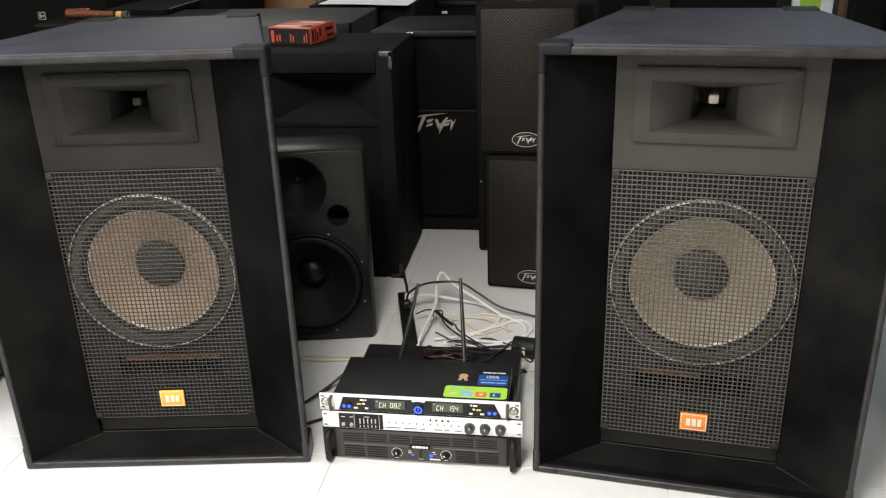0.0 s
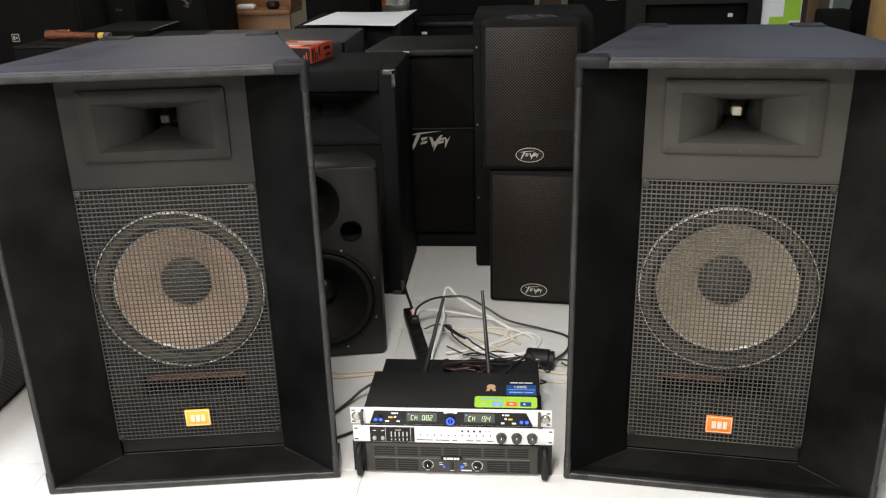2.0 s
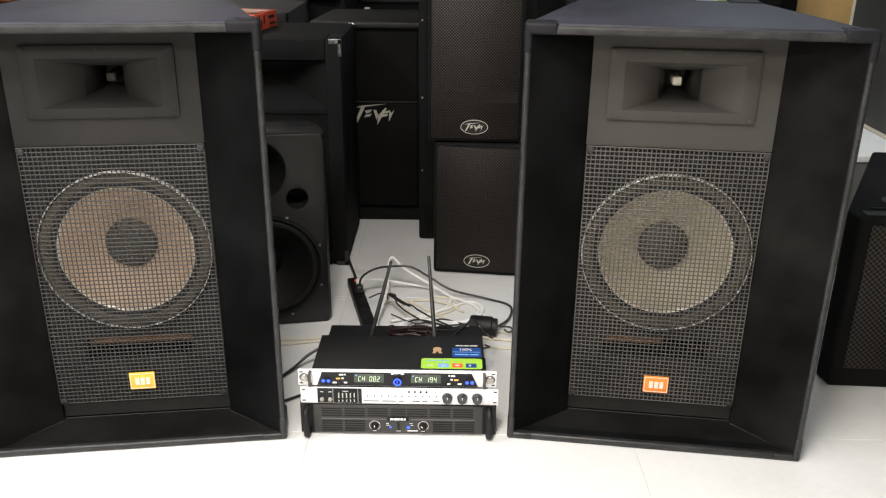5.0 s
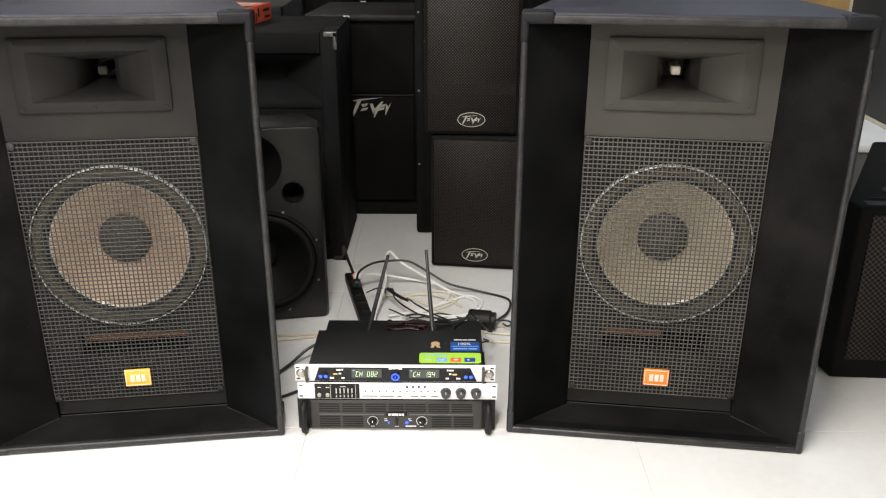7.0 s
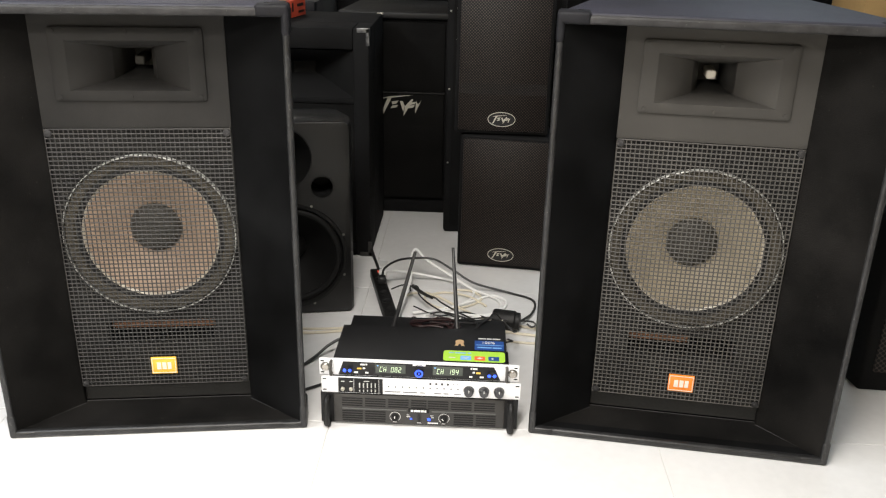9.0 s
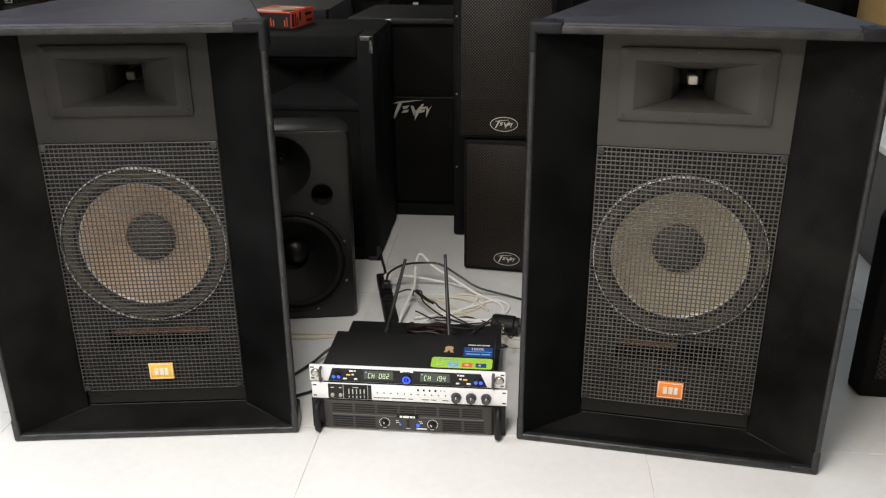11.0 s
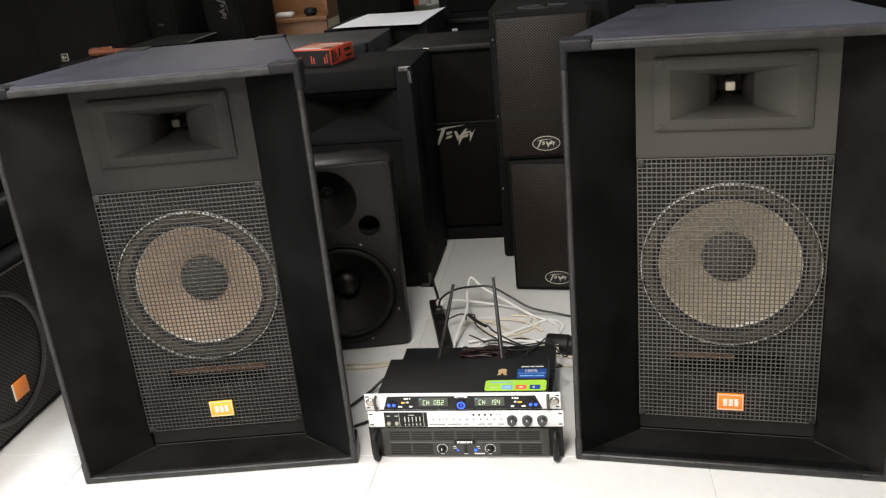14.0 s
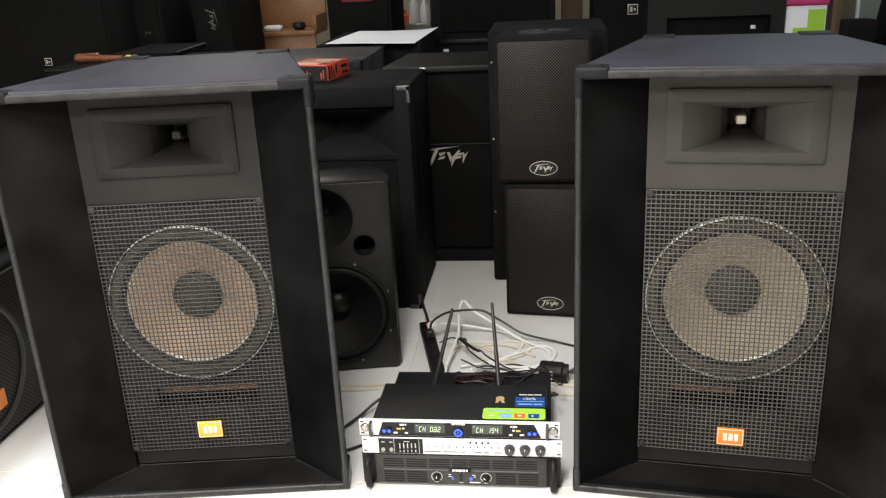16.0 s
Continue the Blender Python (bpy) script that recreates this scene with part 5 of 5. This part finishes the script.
solid(bm, [(x, 0.29, z) for x, z in edge], [(x, 0.315, z) for x, z in edge], 0.002)
part("back_board", bm, WOOD, root, "brown back board with a rounded corner")
part("side_board", B(0.262, 0.29, 0.02, 0.288, 0.767, 0.86, bevel=0.004), WOOD, root)
bm = bmesh.new()
box(bm, -0.06, 0.06, -0.035, 0.035, 0, 0.035, bevel=0.016, seg=3)
single("computer_mouse", bm, WHITE, "white computer mouse on the wooden desk", "mouse", pose(-1.585, 3.88, 0.767))
root = thing("holder", "small dark holder on the wooden desk", "holder", pose(-1.415, 3.9, 0.767))
bm = bmesh.new()
revolve(bm, [(0.03, 0), (0.045, 0.02), (0.04, 0.045), (0.02, 0.05)], (0, 0, 0), "z", 20, (True, True))
part("bowl", bm, BLACK, root)
root = thing("counter", "low brown wooden counter with small glass things", "counter", pose(-0.6, 3.55, 0))
part("body", B(-0.13, 0.13, 0.0, 0.4, 0.0, 0.77, bevel=0.005), WOOD, root)
for i, (x, mat, h) in enumerate(((0.0, SILVER, 0.16), (-0.02, CREAM, 0.06), (0.065, SILVER, 0.14), (-0.07, REDPRINT, 0.07))):
    bm = bmesh.new()
    revolve(bm, [(0.028, 0), (0.03, 0.01), (0.026, h * 0.8), (0.012, h), (0.012, h + 0.02)], (0, 0, 0), "z", 18, (True, True))
    single("bottle", bm, mat, ("small silvery bottle", "small cream bottle", "small silvery bottle", "small red bottle")[i] + " on the wooden counter", "bottle", pose(-0.6 + x, 3.62 + 0.07 * (i % 2), 0.789))
root = thing("tray", "shallow clear-grey tray of bottles on the counter", "tray", pose(-0.6, 3.66, 0.77))
part("base", B(-0.105, 0.1, -0.08, 0.12, 0.0, 0.004, bevel=0.001), PANE, root)
for x0, x1, y0, y1 in ((-0.105, 0.1, -0.08, -0.074), (-0.105, 0.1, 0.114, 0.12), (-0.105, -0.099, -0.073, 0.113), (0.094, 0.1, -0.073, 0.113)):
    part("rim", B(x0, x1, y0, y1, 0.004, 0.034, bevel=0.0015), PANE, root)
part("liner", B(-0.098, 0.093, -0.072, 0.112, 0.0045, 0.019, bevel=0.001), SILVER, root)
root = thing("glazed_cupboard", "grey-brown cupboard with a white-framed pane, behind the post", "cupboard", pose(0, 3.36, 0))
part("side_board", B(1.74, 1.905, 0.0, 0.4, 0.0, 2.2, bevel=0.003), CUPBOARD, root)
part("frame", B(1.908, 1.925, -0.004, 0.03, 0.0, 2.2, bevel=0.002), WHITE, root)
part("pane", B(1.928, 2.3, 0.01, 0.018, 0.0, 2.2), PANE, root)
part("back", B(1.908, 2.32, 0.38, 0.4, 0.0, 2.2), CUPBOARD, root)
part("shelf", B(1.908, 2.32, 0.04, 0.376, 0.84, 0.86), CUPBOARD, root)
single("wooden_post", B(-0.022, 0.03, -0.03, 0.03, 0, 2.5, bevel=0.003), DARKWOOD, "brown wooden post beside the rear speakers", "post", pose(1.68, 2.98, 0))
single("wooden_post", B(-0.06, 0.06, -0.03, 0.03, 0, 2.5, bevel=0.003), DARKWOOD, "dark wooden post beside the rear speakers", "post", pose(0.35, 3.3, 0))

# white and green carton with magenta cloth on it
root = thing("printed_carton", "white carton printed with green squares", "box", pose(1.53, 2.95, 0.0))
part("body", B(-0.1, 0.1, 0.0, 0.3, 0.3, 0.87, bevel=0.003), PAPER, root)
part("print", B(0.01, 0.095, -0.0015, 0.001, 0.74, 0.85), GREEN, root)
part("print", B(-0.06, 0.04, -0.0025, 0.001, 0.68, 0.76), GREEN, root)
part("base_box", B(-0.11, 0.11, 0.0, 0.3, 0.0, 0.298, bevel=0.004), CARDBOARD, root)
bm = bmesh.new()
solid(bm, [(-0.12, -0.02, 0), (0.12, -0.02, 0), (0.12, 0.28, 0), (-0.12, 0.28, 0)], [(-0.1, 0.0, 0.1), (0.1, 0.01, 0.08), (0.1, 0.26, 0.09), (-0.1, 0.25, 0.12)], 0.02, 3)
single("folded_cloth", bm, MAGENTA, "folded magenta cloth on a white carton", "cloth", pose(1.53, 2.95, 0.871))

# things beyond the cabinet with the orange badge
root = thing("floor_monitor", "black perforated floor speaker with a sunken top handle", "speaker", pose(1.172, 0.258, 0, 0, 0, -3))
bm = bmesh.new()
plan = ((0, 0), (0.42, 0), (0.42, 0.67), (0.29, 0.67), (-0.012, 0.06))
solid(bm, [(x, y, 0.0) for x, y in plan], [(x, y, 0.495) for x, y in plan], 0.01, 3)
part("body", bm, BOXBLACK, root)
part("top_plate", B(0.02, 0.41, 0.016, 0.05, 0.4945, 0.4975, bevel=0.001), PLASTIC, root)
part("grille", B(0.03, 0.4, -0.005, 0.004, 0.06, 0.475, bevel=0.003), PERF_WIDE, root, "dark perforated front grille")
part("top_slot", B(0.05, 0.12, 0.07, 0.078, 0.4945, 0.4985, bevel=0.001), RUBBER, root)
bm = bmesh.new()
revolve(bm, [(0.045, 0.494), (0.046, 0.499), (0.036, 0.5), (0.03, 0.496)], (0.15, 0.13, 0), "z", 24, (False, True))
part("handle_cup", bm, TRIM, root)
root = thing("storage_bin", "white-topped storage box behind the floor speaker", "box", pose(1.72, 1.12, 0))
part("body", B(-0.2, 0.7, 0.0, 0.72, 0.0, 0.4, bevel=0.008), GREYMETAL, root)
part("lid", B(-0.21, 0.71, -0.01, 0.73, 0.4, 0.425, bevel=0.006), WHITE, root)
root = thing("grey_speaker", "large dark grey speaker with pale edges, standing on a white box", "speaker", pose(1.757, 1.15, 0.4255))
part("body", B(0.004, 0.42, 0.0, 0.66, 0.0, 0.62, bevel=0.006), CASEGREY, root)
part("edge", B(-0.004, 0.012, 0.655, 0.668, 0.0, 0.62, bevel=0.003), PALEEDGE, root)
part("edge", B(-0.004, 0.012, 0.0, 0.654, 0.0, 0.014, bevel=0.003), PALEEDGE, root)
bm = bmesh.new()
revolve(bm, [(0.012, 0.004), (0.011, -0.006), (0.005, -0.008)], (0, 0.42, 0.05), "x", 16, (False, True))
part("knob", bm, PLASTIC, root)
root = thing("cardboard_box", "tan cardboard box with black printed arrows", "box", pose(2.08, 2.5, 0))
part("body", B(-0.132, 0.35, 0.0, 0.4, 0.0, 1.0, bevel=0.004), CARDBOARD, root)
bm = bmesh.new()
for s in (-1, 1):
    loft(bm, [[(0.017 - 0.03, d, 0.73 - s * 0.02), (0.017 - 0.02, d, 0.73 - s * 0.025), (0.017 + 0.03, d, 0.73 + s * 0.02), (0.017 + 0.02, d, 0.73 + s * 0.025)] for d in (0.001, -0.001)])
part("print", bm, BLACK, root)
root = thing("flight_case", "low black case at the edge of the room", "case", pose(1.29, -0.12, 0, 0, 0, 0))
part("body", B(0.0, 0.4, 0.0, 0.28, 0.0, 0.06, bevel=0.01, seg=3), BOXBLACK, root)
part("lid", B(-0.003, 0.403, -0.003, 0.283, 0.06, 0.075, bevel=0.005), PLASTIC, root)

# speaker turned sideways beyond the cabinet with the amber badge
root = thing("stage_speaker", "black stage speaker with a perforated round front and orange badge", "speaker", pose(-1.29, 0.33, 0, 0, 0, 90))
part("body", B(-0.7, 0.32, 0.01, 0.45, 0.0, 0.47, bevel=0.015, seg=3), BOXBLACK, root)
part("grille", B(-0.69, 0.3, -0.002, 0.014, 0.02, 0.45, bevel=0.006), PERF_WIDE, root)
bm = bmesh.new()
revolve(bm, [(0.19, 0.0), (0.188, -0.008), (0.178, -0.01), (0.172, -0.004)], (-0.22, 0, 0.235), "y", 56)
part("ring", bm, MESH, root)
badge = part("badge", B(-0.217, -0.155, -0.007, -0.0, 0.1, 0.152, bevel=0.002), ORANGE, root, "orange plate with pale marks")
part("badge_edge", B(-0.2185, -0.2165, -0.0065, -0.001, 0.1, 0.152), CREAM, badge)
root = thing("stage_speaker", "black speaker lying on top of another, with a copper edge", "speaker", pose(-1.36, 0.5, 0.4705, 0, 0, 90))
part("body", B(-0.72, 0.35, 0.01, 0.4, 0.0, 0.14, bevel=0.02, seg=3), PLASTIC, root)
part("body_step", B(-0.7, 0.32, 0.06, 0.4, 0.14, 0.24, bevel=0.02, seg=3), PLASTIC, root)
part("edge_strip", B(-0.4, -0.02, 0.052, 0.062, 0.222, 0.23, bevel=0.002), COPPER, root)

# ---- floor tiles ----
TILE = to_mesh("tile", B(-0.3991, 0.3991, -0.3991, 0.3991, -0.012, 0.0, bevel=0.0008, seg=1), FLOOR)
for i in range(-8, 6):
    for j in range(-6, 8):
        ob = new("tile", TILE)
        ob.parent = floor
        ob.matrix_basis = pose(0.98 + 0.8 * i, 0.4 + 0.8 * j, 0, 0, 0, 0)
